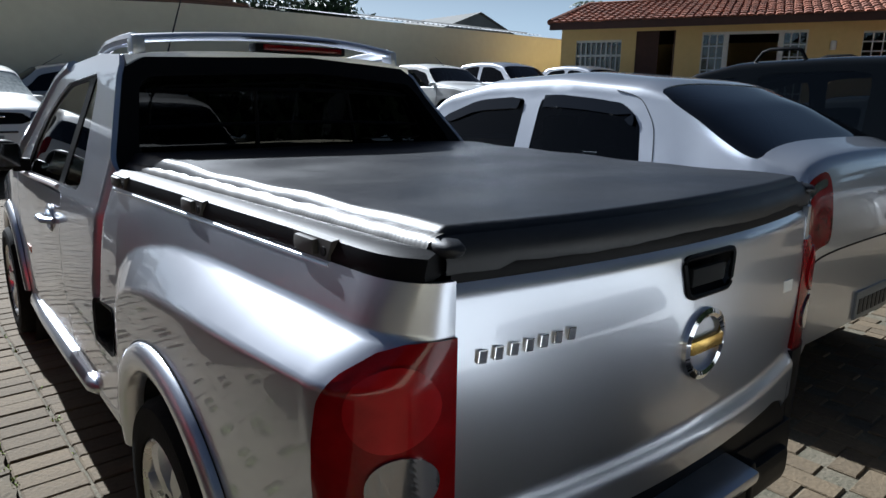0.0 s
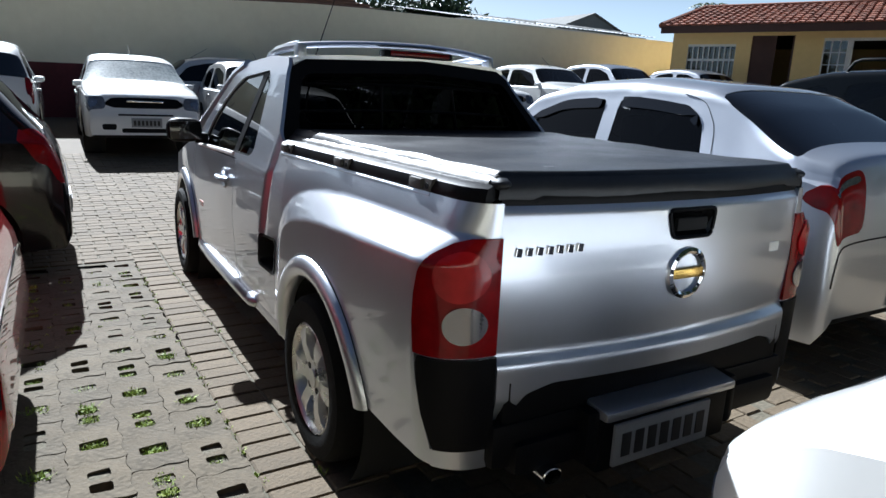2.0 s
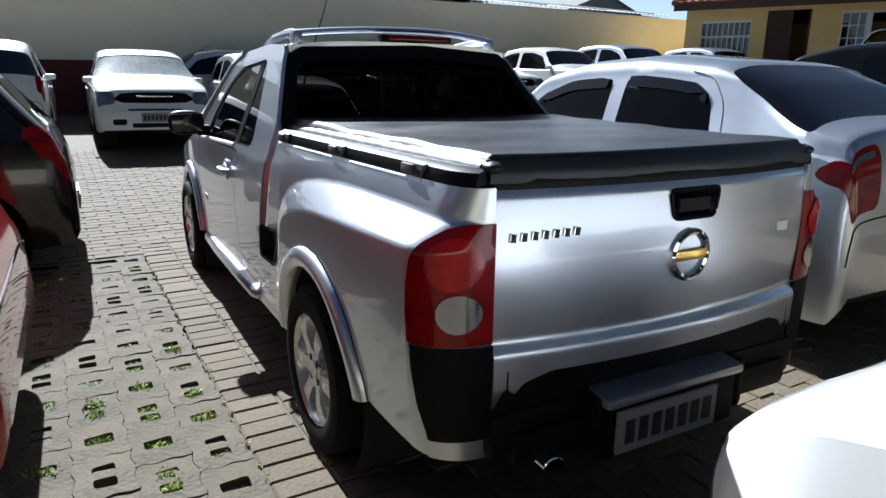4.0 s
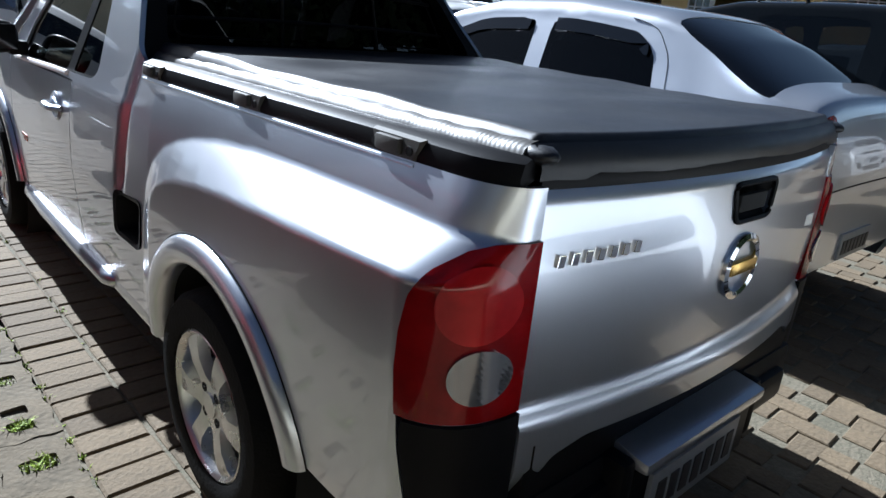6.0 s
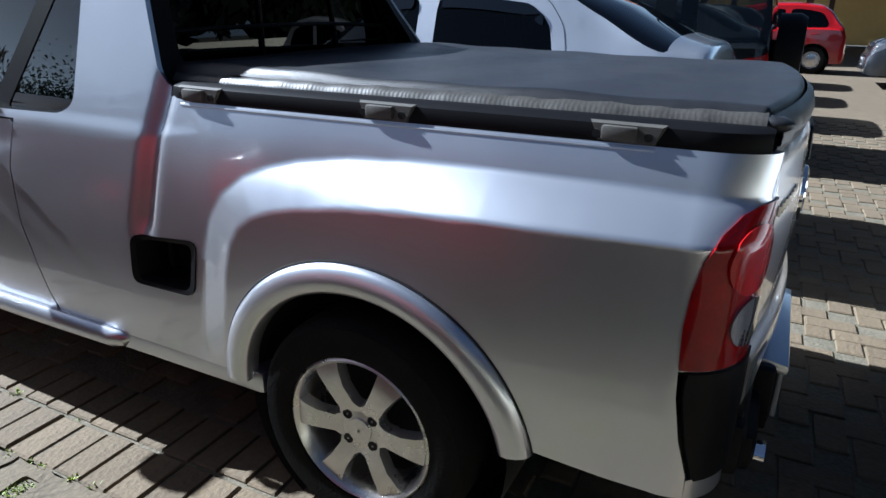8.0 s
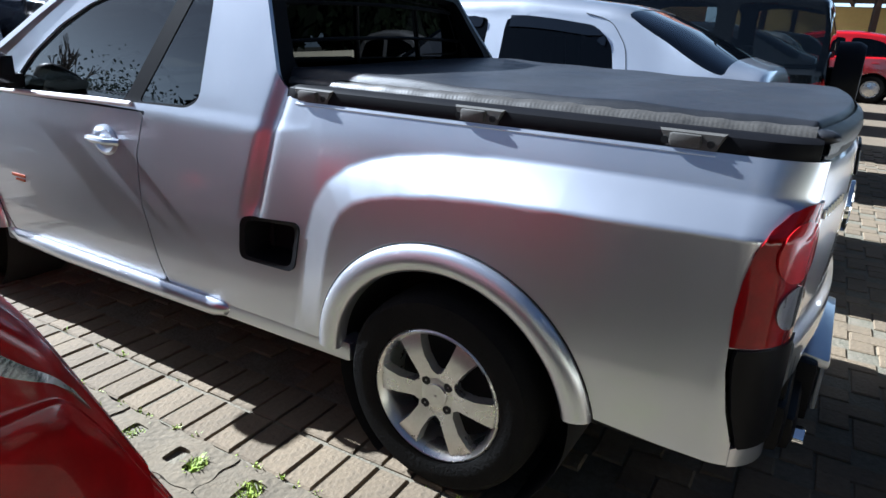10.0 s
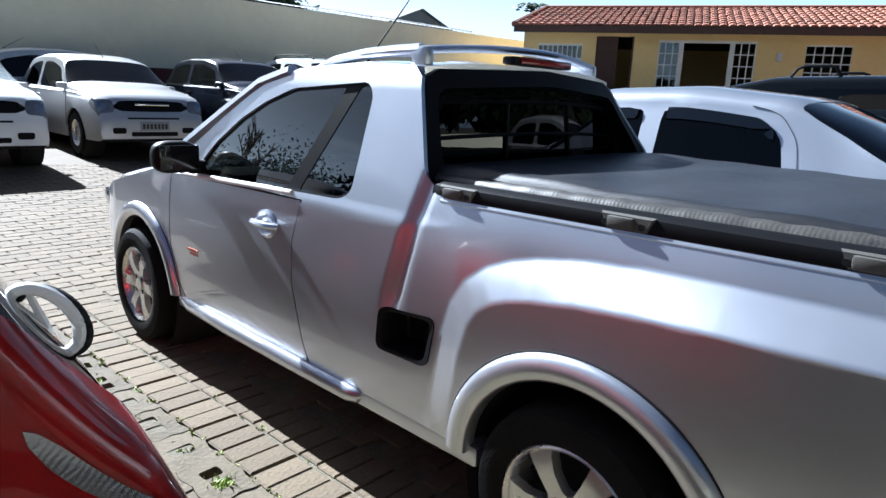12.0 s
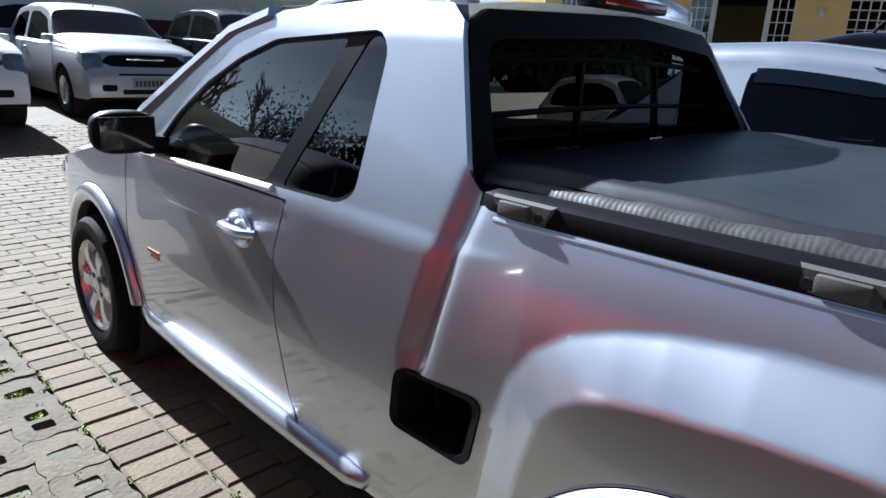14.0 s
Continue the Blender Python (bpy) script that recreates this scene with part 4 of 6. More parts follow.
        deep = [bm.verts.new(Vector((-.69, .65 + (p.y - .65) * 0.66, .612 + (p.z - .612) * 0.64))) for p in rim]
        n = len(rim)
        for i in range(n):
            bm.faces.new((outer[i], outer[(i + 1) % n], lip[(i + 1) % n], lip[i]))
            bm.faces.new((lip[i], lip[(i + 1) % n], deep[(i + 1) % n], deep[i]))
        bm.faces.new(deep)
        if s > 0:
            bmesh.ops.scale(bm, vec=(-1, 1, 1), verts=bm.verts)
        bmesh.ops.recalc_face_normals(bm, faces=bm.faces)
        part("side_step", bm, PLASTIC, root, "black plastic step set into the bed side")
    # door handles
    for s in (-1, 1):
        hw = float(side_half_width(np.array(1.40), np.array(.835)))
        bm = bmesh.new()
        add_lathe(bm, [(0.062, -0.004), (0.062, 0.004), (0.050, 0.010), (0.03, -0.002), (0.004, -0.004)], pose(s * hw, 1.465, .835) @ Matrix.Diagonal((s, 1.15, 0.9, 1)), 28)
        part("handle_cup", bm, SILVER, doors[0] if s < 0 else doors[1])
        pts = [(s * (hw + 0.004), 1.38, .835), (s * (hw + 0.034), 1.41, .838), (s * (hw + 0.038), 1.475, .840), (s * (hw + 0.028), 1.525, .838), (s * (hw + 0.002), 1.555, .835)]
        part("door_handle", tube(pts, [0.016, 0.017, 0.017, 0.015, 0.010], 8, flat=0.8), SILVER, doors[0] if s < 0 else doors[1])
        for y, z, w, h in ((2.10, .605, .10, .012), (2.09, .588, .07, .010)):
            hw2 = float(side_half_width(np.array(y), np.array(z)))
            part("decal", box(min(s * hw2, s * (hw2 + .003)), y - w / 2, z - h / 2, max(s * hw2, s * (hw2 + .003)), y + w / 2, z + h / 2), DECAL, doors[0] if s < 0 else doors[1], "orange model decal", 0)
    # wing mirrors
    for s in (-1, 1):
        bm = bmesh.new()
        bmesh.ops.create_uvsphere(bm, u_segments=20, v_segments=12, radius=1)
        for v in bm.verts:
            x, y, z = v.co
            q = lambda t, e: math.copysign(abs(t) ** e, t)
            v.co = (s * (.885 + .100 * q(x, .65)), 2.03 + (.075 if y > 0 else .045) * q(y, .8), 1.045 + .070 * q(z, .65))
        mir = part("wing_mirror", bm, PLASTIC, root, "black plastic wing mirror")
        part("mirror_arm", box(min(s * .755, s * .83), 2.00, .970, max(s * .755, s * .83), 2.07, 1.03, .012), PLASTIC, mir)
        part("mirror_glass", box(min(s * .80, s * .97), 1.980, .995, max(s * .80, s * .97), 1.986, 1.098, .002), BLACK, mir)
    # roof, windscreen, bonnet
    def roof_top(x, y):
        top = curve_table([.6, .8, 1.1, 1.4, 1.6, 1.75], [1.462, 1.472, 1.482, 1.470, 1.440, 1.40], 20)(y)
        edge = .632 - .04 * step(y, 1.2, 1.8)
        q = np.clip(np.abs(x) / edge, 0, 1)
        return np.stack([x + 0 * y, y + 0 * x, top - .030 * q ** 3.2], -1)
    xs = np.linspace(-.64, .64, 41)
    rim = [(-.632, .764), (-.632, 1.30), (-.60, 1.60), (-.45, 1.655), (0, 1.675), (.45, 1.655), (.60, 1.60), (.632, 1.30), (.632, .764)]
    part("roof", patch(rim, [], roof_top, xs, np.linspace(.66, 1.70, 41), flange=0.03), SILVER, root)
    def screen(x, t):
        w = .60 + .11 * t
        y = 1.665 + .60 * t - .10 * (x / w) ** 2 * (0.3 + 0.7 * t) - .02 * (x / w) ** 4
        z = 1.425 - .485 * t + .03 * np.sin(np.pi * t) - .01 * (x / w) ** 2
        return np.stack([x, y, z], -1)
    part("windscreen", patch([(-.60, .02), (.60, .02), (.70, .98), (-.70, .98)], [], screen, np.linspace(-.72, .72, 31), np.linspace(0, 1, 21), flip=True), GLASS, root)
    for s in (-1, 1):
        pts = [(s * .632, 1.50, 1.418), (s * .645, 1.70, 1.368), (s * .68, 1.95, 1.237), (s * .725, 2.22, 1.085), (s * .75, 2.36, .975)]
        part("windscreen_pillar", tube(pts, [.03, .032, .034, .036, .03], 8), SILVER, root)
        part("pillar_trim", tube([(x - s * .040, y - .022, z - .018) for x, y, z in pts], .040, 8), INTERIOR, root, "dark pillar trim")
    def bonnet(x, y):
        top = curve_table([2.2, 2.4, 2.8, 3.1, 3.35, 3.5], [.98, .975, .93, .88, .79, .67], 15)(y)
        w = .76 - .12 * step(y, 3.0, 3.5)
        q = np.abs(x) / w
        return np.stack([x, y + 0 * x, top + .02 * (1 - q ** 2) - .052 * np.clip(q, 0, 1.1) ** 5], -1)
    part("bonnet", patch([(-.772, 2.27), (.772, 2.27), (.757, 2.9), (.69, 3.3), (.5, 3.46), (-.5, 3.46), (-.69, 3.3), (-.757, 2.9)], [], bonnet, np.linspace(-.78, .78, 41), np.linspace(2.2, 3.5, 41), flange=.015), SILVER, root)
    part("front_bumper", box(-.68, 3.28, .27, .68, 3.52, .62, .09), SILVER, root)
    for s in (-1, 1):
        part("headlamp", box(s * .55 - .16, 3.28, .62, s * .55 + .16, 3.47, .74, .05), CLEAR_LENS, root)
    # roof rail hoop with the brake lamp beneath
    for s in (-1, 1):
        pts = [(s * .560, 1.42, 1.44), (s * .575, 1.30, 1.465), (s * .590, 1.10, 1.485), (s * .590, .95, 1.492), (s * .575, .84, 1.496)]
        part("roof_rail", tube(pts, [.014, .018, .020, .021, .022], 8), SILVER, root)
        bm = bmesh.new()
        add_box(bm, s * .575 - .022, .80, 1.42, s * .575 + .022, .87, 1.508, .014)
        part("rail_foot", bm, SILVER, root)
    pts = [(x, .84 - .03 * (1 - (x / .6) ** 2), 1.494 + .034 * (1 - (x / .6) ** 2)) for x in np.linspace(-.59, .59, 15)]
    bm = tube(pts, .034, 10, flat=0.42)
    part("roof_spoiler_bar", bm, SILVER, root)
    lampbar = part("high_brake_lamp", box(-.21, .74, 1.472, .21, .80, 1.502, .010), PLASTIC, root)
    part("brake_lens", box(-.18, .732, 1.477, .18, .741, 1.497, .003), RED_LENS, lampbar, "dark red brake lamp lens")
    part("antenna", tube([(-.28, 1.50, 1.46), (-.28, 1.46, 1.50), (-.28, 1.10, 1.83)], [.008, .004, .0015], 6), PLASTIC, root)
    # rear wall of the cab: black surround, recessed pane, cabin bars
    def cab_back(x, z):
        y = .648 - .030 * (1 - (x / .7) ** 2) + .36 * (z - 1.107)
        return np.stack([x, y + 0 * z, z + 0 * x], -1)
    surround = [(-.722, 1.06), (-.712, 1.12), (-.640, 1.40), (-.58, 1.436), (0, 1.460), (.58, 1.436), (.640, 1.40), (.712, 1.12), (.722, 1.06)]
    pane = rounded([(-.645, 1.13), (-.60, 1.375), (0, 1.405), (.60, 1.375), (.645, 1.13)], .05, 4)
    part("rear_surround", patch(surround, [pane], cab_back, np.linspace(-.75, .75, 61), np.linspace(1.03, 1.47, 31), flange=.075, flip=False), PLASTIC, root, "black plastic rear window surround")
    def cab_glass(x, z):
        return np.stack([x, .775 - .02 * (1 - (x / .7) ** 2) + .03 * (z - 1.1), z], -1)
    part("rear_window", patch(pane, [], cab_glass, np.linspace(-.75, .75, 31), np.linspace(1.03, 1.47, 21)), GLASS_REAR, root)
    # the sliding pane's black rails, just proud of the glass
    def on_glass(x, z):
        p = cab_glass(np.array(x), np.array(z))
        return (float(p[0]), float(p[1]) - .006, float(p[2]))
    for z, half in ((1.212, .60), (1.330, .575)):
        part("window_rail", tube([on_glass(x, z + .014 * (1 - (x / .6) ** 2)) for x in np.linspace(-half, half, 13)], .0075, 6), PLASTIC, root)
    for x in (-.21, .21):
        part("window_rail", tube([on_glass(x, z) for z in np.linspace(1.135, 1.338, 5)], .0065, 6), PLASTIC, root)
    loop = rounded([(-.585, 1.16), (-.555, 1.345), (0, 1.372), (.555, 1.345), (.585, 1.16)], .05, 4)
    part("window_rail", tube([on_glass(x, z) for x, z in loop], .004, 5, True), PLASTIC, root)
    # cabin
    part("dashboard", box(-.70, 1.98, .55, .70, 2.32, .965, .05), INTERIOR, root)
    for s in (-1, 1):
        bm = box(s * .36 - .24, 1.05, .35, s * .36 + .24, 1.58, .62, .06)
        add_box(bm, s * .36 - .24, .92, .5, s * .36 + .24, 1.08, 1.06, .06)
        add_box(bm, s * .36 - .13, .90, 1.05, s * .36 + .13, .99, 1.22, .04)
        part("seat", bm, INTERIOR, root)
    part("steering_wheel", tube([(-.36 + .18 * math.cos(t), 1.83 + .05 * math.sin(t), .93 + .17 * math.sin(t)) for t in np.linspace(0, 2 * math.pi, 24, endpoint=False)], .014, 6, True), INTERIOR, root)
    part("cabin_floor", box(-.70, .72, .30, .70, 2.3, .36), DARK, root, smooth=0)
    part("cabin_back", box(-.70, .72, .36, .72, .74, 1.05), DARK, root, smooth=0)
    # bed: rails, clips, inner tub, cover
    for s in (-1, 1):
        rows = []
        ys = np.linspace(-.795, .612, 40)
        bm = bmesh.new()
        for y in ys:
            hw = float(side_half_width(np.array(max(y, CORNER_Y)), np.array(1.058)))
            if y < CORNER_Y:
                t = min((CORNER_Y - y) / CORNER_A, 1)
                hw = hw - (hw - .605) * (1 - math.sqrt(max(0, 1 - t * t)))
            prof = [(hw - .004, 1.052), (hw - .001, 1.068), (hw - .008, 1.092), (hw - .028, 1.103), (hw - .075, 1.103), (hw - .085, 1.09)]
            rows.append([bm.verts.new((s * a, y, z)) for a, z in prof])
        for a, b in zip(rows, rows[1:]):
            for i in range(5):
                bm.faces.new((a[i], a[i + 1], b[i + 1], b[i]))
        bm.faces.new(rows[0])
        bm.faces.new(rows[-1])
        bmesh.ops.recalc_face_normals(bm, faces=bm.faces)
        rail = part("bed_rail", bm, PLASTIC, root, "black plastic bed rail")
        lip = [(s * (float(side_half_width(np.array(y), np.array(1.050))) - .0045), y, 1.050) for y in np.linspace(-.60, .56, 24)]
        part("rail_lip", tube(lip, .0065, 8), SILVER, root)
        for yc in (.500, -.030, -.545):
            hw = float(side_half_width(np.array(yc), np.array(1.058)))
            m = Matrix.Translation((s * (hw - .025), yc, 1.075)) @ Matrix.Diagonal((s, 1, 1, 1))
            bm = bmesh.new()
            v = [bm.verts.new(m @ Vector(p)) for p in ((.012, -.072, .022), (.012, .072, .022), (.012, .058, -.018), (.012, .020, -.020), (.012, -.058, -.020),
                                                       (.024, -.066, .018), (.024, .066, .018), (.026, .052, -.014), (.026, .020, -.016), (.026, -.052, -.016))]
            for k in range(5):
                bm.faces.new((v[k], v[(k + 1) % 5], v[5 + (k + 1) % 5], v[5 + k]))
            bm.faces.new(v[5:])
            add_box(bm, .020, -.022, -.012, .036, .046, .016, .006, m)
            bmesh.ops.recalc_face_normals(bm, faces=bm.faces)
            clip = part("tie_hook", bm, TRIM_GREY, rail, "weathered grey tie-down hook")
            for dy in (-.042, .056):
                bm = bmesh.new()
                add_lathe(bm, [(.0085, .02), (.0085, .0275), (.0005, .0275)], m @ pose(0, dy, -.002), 10)
                part("bolt_hole", bm, DARK, clip)
    # cover
    def cover_top(x, y):
        w = .668 - .05 * np.clip((.45 - y) / 1.1, 0, 1.2)
        q = np.clip((np.abs(x) - (w - .026)) / .026, 0, 1.2)
        e = np.clip((-.825 + .060 * (x / .615) ** 2 - y) / .018, 0, 1.2)
        sag = .004 * np.sin(y * 21) * np.sin(x * 5 + 1) + .0035 * np.sin(y * 9 + x * 3)
        z = 1.136 - .022 * q ** 2 - .024 * e ** 2 + .010 * step(y, -.2, .6) + sag * (1 - q) * .5
        return np.stack([x, y, z], -1)
    back = [(x, -.858 + .060 * (x / .615) ** 2) for x in np.linspace(-.600, .600, 17)]
    shape = [(-.676, .66), (-.625, -.70), (-.616, -.775)] + back + [(.616, -.775), (.625, -.70), (.676, .66)]
    cover = part("bed_cover", patch(shape, [], cover_top, np.unique(np.r_[np.linspace(-.68, -.57, 30), np.linspace(-.57, .57, 40), np.linspace(.57, .68, 30)]), np.unique(np.r_[np.linspace(-.87, -.73, 40), np.linspace(-.73, .67, 80)]), flange=.02), VINYL, root, "black vinyl bed cover with a ribbed edge strip")
    bm = bmesh.new()
    rows = []
    for i, x in enumerate(np.linspace(-.618, .618, 41)):
        q = (x / .62) ** 2
        wob = .0016 * math.sin(i * 1.9) + .005 * math.sin(i * 0.37 + 1)
        low = 1.074 + wob * .6 - (.010 if abs(x) > .5 else 0)
        rows.append([bm.verts.new(p) for p in ((x, -.845 + .060 * q, 1.122), (x, -.862 + .060 * q, 1.108), (x, -.868 + .060 * q, 1.085), (x, -.866 + .060 * q, low), (x, -.850 + .060 * q, low))])
    for a, b in zip(rows, rows[1:]):
        for i in range(4):
            bm.faces.new((a[i], a[i + 1], b[i + 1], b[i]))
    bmesh.ops.recalc_face_normals(bm, faces=bm.faces)
    part("cover_flap", bm, VINYL, cover)
    bm = bmesh.new()
    rows = []
    for x in np.linspace(-.604, .604, 31):
        y = -.850 + .062 * (x / .615) ** 2
        rows.append([bm.verts.new((x, y + dy, z)) for dy, z in ((-.010, 1.050), (-.012, 1.074), (-.004, 1.086), (.03, 1.086), (.034, 1.050))])
    for a, b in zip(rows, rows[1:]):
        for i in range(4):
            bm.faces.new((a[i], a[i + 1], b[i + 1], b[i]))
    bm.faces.new(rows[0])
    bm.faces.new(rows[-1])
    bmesh.ops.recalc_face_normals(bm, faces=bm.faces)
    part("gate_cap", bm, PLASTIC, root, "black plastic cap along the tailgate's top")
    for s in (-1, 1):
        bm = bmesh.new()
        bmesh.ops.create_uvsphere(bm, u_segments=18, v_segments=10, radius=1)
        for v in bm.verts:
            x, y, z = v.co
            crumple = 1 + .10 * math.sin(9 * x + 4 * y) * math.sin(11 * y)
            v.co = (s * .604 + .026 * x * crumple, -.785 + .040 * y, 1.104 + .016 * z * crumple)
        part("cover_corner", bm, VINYL, cover, "crumpled vinyl corner")
    for s in (-1, 1):
        strip = bmesh.new()
        rows = []
        for k in range(61):
            y = -.778 + k * .0237
            w = .668 - .05 * min(max((.45 - y) / 1.1, 0), 1.2)
            wob = .0012 * math.sin(k * 1.7) + .0008 * math.sin(k * .6)
            rows.append([strip.verts.new((s * (w + d), y, z + wob)) for d, z in ((-.026, 1.112), (-.018, 1.1245), (.000, 1.1205), (.016, 1.112), (.022, 1.100), (.016, 1.094))])
        for p, q in zip(rows, rows[1:]):
            for i in range(5):
                strip.faces.new((p[i], p[i + 1], q[i + 1], q[i]))
        strip.faces.new(rows[0])
        strip.faces.new(rows[-1])
        bmesh.ops.recalc_face_normals(strip, faces=strip.faces)
        part("cover_edge_strip", strip, EDGE, cover, "ribbed vinyl edge strip")
    part("bed_floor", box(-.60, -.78, .55, .60, .69, .60), DARK, root, smooth=0)
    # tail: gate, lamps, bumper
    def gate(x, z):
        q = (x / .615) ** 2
        belly = -.010 * np.sin(np.pi * np.clip((z - .65) / .40, 0, 1)) - .022 * step(z, .668, .622) + .03 * step(z, .54, .45)
        top = .014 * step(z, 1.03, 1.06)
        y = -.868 + .062 * q + belly + top
        return np.stack([x, y, z], -1)
    outline = rounded([(-.604, .468), (-.606, 1.056), (.606, 1.056), (.604, .468), (.572, .470), (.525, .548), (.44, .574), (-.44, .574), (-.525, .548), (-.572, .470)], .02, 3)
    hole = rounded([(-.060, .945), (-.080, 1.026), (.118, 1.026), (.100, .945)], .02, 4)
    gx, gz = np.unique(np.r_[np.linspace(-.62, -.42, 50), np.linspace(-.42, .42, 52), np.linspace(.42, .62, 50)]), np.unique(np.r_[np.linspace(.44, .60, 46), np.linspace(.60, 1.07, 52)])
    tail = part("tailgate", patch(outline, [hole], gate, gx, gz, flange=.02), SILVER, root)
    def gate_cup(x, z):
        g = gate(x, z)
        deep = np.minimum(1, np.minimum((.095 - np.abs(x - .02)) / .02, np.minimum((1.026 - z) / .02, (z - .945) / .025)))
        return g + np.stack([0 * x, .035 * np.clip(deep, 0, 1), 0 * x], -1)
    handle = part("tailgate_handle", patch(hole, [], gate_cup, np.linspace(-.09, .125, 31), np.linspace(.94, 1.03, 21)), PLASTIC, tail, "black plastic tailgate handle")
    part("handle_flap", box(-.040, -.872, .962, .085, -.858, 1.000, .005), DARK, tail)
    part("handle_rim", tube([tuple(gate(np.array(x), np.array(z)) + np.array([0, -.002, 0])) for x, z in hole], .006, 6, True), PLASTIC, tail)
    bm = bmesh.new()
    badge = pose(.010, -.876, .840, 0, 0, -90)
    add_lathe(bm, [(.058, .0), (.058, .010), (.066, .014), (.076, .010), (.077, .0)], badge, 40)
    bmesh.ops.recalc_face_normals(bm, faces=bm.faces)
    part("round_badge", bm, CHROME, tail, "chrome ring badge")
    part("badge_bar", box(-.050, -.892, .826, .070, -.876, .856, .006), GOLD, tail, "gold badge bar")
    for i in range(7):
        x = -.560 + i * .0295
        zb = .933 + i * .0012
        bm = box(-.0095, -.003, -.011, .0095, .003, .011, .0015, Matrix.Translation((x, -.878 + .062 * (x / .615) ** 2, zb)) @ Matrix.Rotation(0.15, 4, "Y"))
        part("lettering_bar", bm, CHROME, tail, smooth=0)
    part("sticker", box(.43, -.846, .86, .49, -.842, .89), FRAME_WHITE, tail, "small faded white sticker", 0)
    # lamps on the rear corners
    lu, lv = np.linspace(-.935, -.70, 40), np.linspace(.65, .99, 44)
    lamps = side_pair("tail_lamp", lamp, [], RED_LENS, root, lu, lv, 0.02, 0.006, "red tail lamp with a round clear lens")
    for s, ob in zip((-1, 1), lamps):
        for (pc, zc, r, mat, lab) in ((-.850, .752, .050, CLEAR_LENS, "round clear reversing lens"), (-.838, .876, .064, RED_DEEP, "round deep red lens")):
            disc = [(pc + r * math.cos(t), zc + r * math.sin(t)) for t in np.linspace(0, 2 * math.pi, 28, endpoint=False)]
            bm = patch(disc, [], corner_side, np.linspace(pc - r, pc + r, 17), np.linspace(zc - r, zc + r, 17), flange=.006, flip=True, lift=.0115)
            if s > 0:
                bmesh.ops.scale(bm, vec=(-1, 1, 1), verts=bm.verts)
                bmesh.ops.reverse_faces(bm, faces=bm.faces)
            part("lens", bm, mat, ob, lab)
    corner = [(-.775, .405), (-.745, .50), (-.728, .60), (-.725, .660), (-.94, .660), (-.94, .43), (-.94, .405)]
    side_pair("bumper_corner", corner, [], PLASTIC, root, np.linspace(-.93, -.66, 24), np.linspace(.40, .67, 20), .02, .010, "black plastic bumper corner")
    valance = [(-.765, .350), (-.765, .402), (-.94, .402), (-.94, .345)]
    side_pair("valance", valance, [], SILVER, root, np.linspace(-.93, -.75, 16), np.linspace(.34, .41, 8), .02, .002)
    bm = bmesh.new()
    add_box(bm, -.62, -.85, .34, .62, -.70, .475, .03)
    part("rear_bumper", bm, PLASTIC, root, "black plastic rear bumper")
    part("bumper_lip", box(-.56, -.875, .32, .56, -.72, .42, .03), PLASTIC, root)
    part("bumper_backing", box(-.585, -.838, .44, .585, -.76, .605, .02), PLASTIC, root)
    bm = box(-.290, -.925, .445, .260, -.83, .487, .012)
    for v in bm.verts:
        if v.co.y < -.88 and v.co.z > .46:
            v.co.z -= .012
    part("bumper_step", bm, SILVER_B, root, "silver painted bumper step")
    bm = bmesh.new()
    for x0, x1 in ((-.335, -.285), (.255, .305)):
        add_box(bm, x0, -.900, .31, x1, -.78, .475, .02)
    add_box(bm, -.290, -.90, .28, .260, -.80, .445, .01)
    part("step_bracket", bm, PLASTIC, root)
    pl = part("number_plate", box(-.245, -.918, .298, .155, -.906, .428, .004), PLATE, root, "grey number plate with dark marks")
    for i in range(7):
        x = -.20 + i * .052
        part("plate_bar", box(x - .017, -.9205, .326, x + .017, -.917, .398), PLATE_MARK, pl, smooth=0)
    bm = bmesh.new()
    add_lathe(bm, [(.021, -.06), (.024, .10), (.021, .102), (.018, .0)], pose(-.45, -.80, .318, 0, 0, -90) @ Matrix.Diagonal((1, 1.4, 1, 1)), 20)
    part("exhaust_tip", bm, CHROME, root, "chrome exhaust tip")
    # skirts, wheels, wells, underside
    for s in (-1, 1):
        pts = [(s * .770, .86, .324), (s * .782, .88, .320), (s * .790, .93, .318), (s * .793, 1.3, .318), (s * .793, 1.8, .318), (s * .785, 2.16, .318), (s * .77, 2.28, .325)]
        part("side_skirt", tube(pts, [.008, .022, .028, .030, .030, .028, .018], 10, flat=1.2), SILVER, root)
        part("lower_sill", box(min(s * .70, s * .785), .33, .285, max(s * .70, s * .785), 2.30, .352, .016), SILVER, root)
        for yc in (0.0, BASE):
            wheel(root, s * .735, yc, TYRE, TYRE, .185, s, .205, 6)
            bm = bmesh.new()
            add_lathe(bm, [(.378, .0), (.378, -.30), (.01, -.30)], pose(s * .775, yc, TYRE) @ Matrix.Diagonal((s, 1, 1, 1)), 36)
            part("wheel_well", bm, DARK, root)
    part("underbody", box(-.62, -.70, .25, .62, 3.35, .34, .03), DARK, root)
    # the cab's far side draws in towards the roof
    for ob in list(root.children_recursive):
        if ob.type == "MESH":
            for v in ob.data.vertices:
                x, y, z = v.co
                if x > 0 and y > .5 and z > 1.0:
                    v.co.x = x * (1 - .27 * float(step(z, 1.02, 1.48)) * float(step(y, .5, .62)))
    return root


pickup()


# ---- parked cars ----
def at(x, y, turn):
    return pose(x, y, float(ground_z(x, y)), 0, 0, turn)


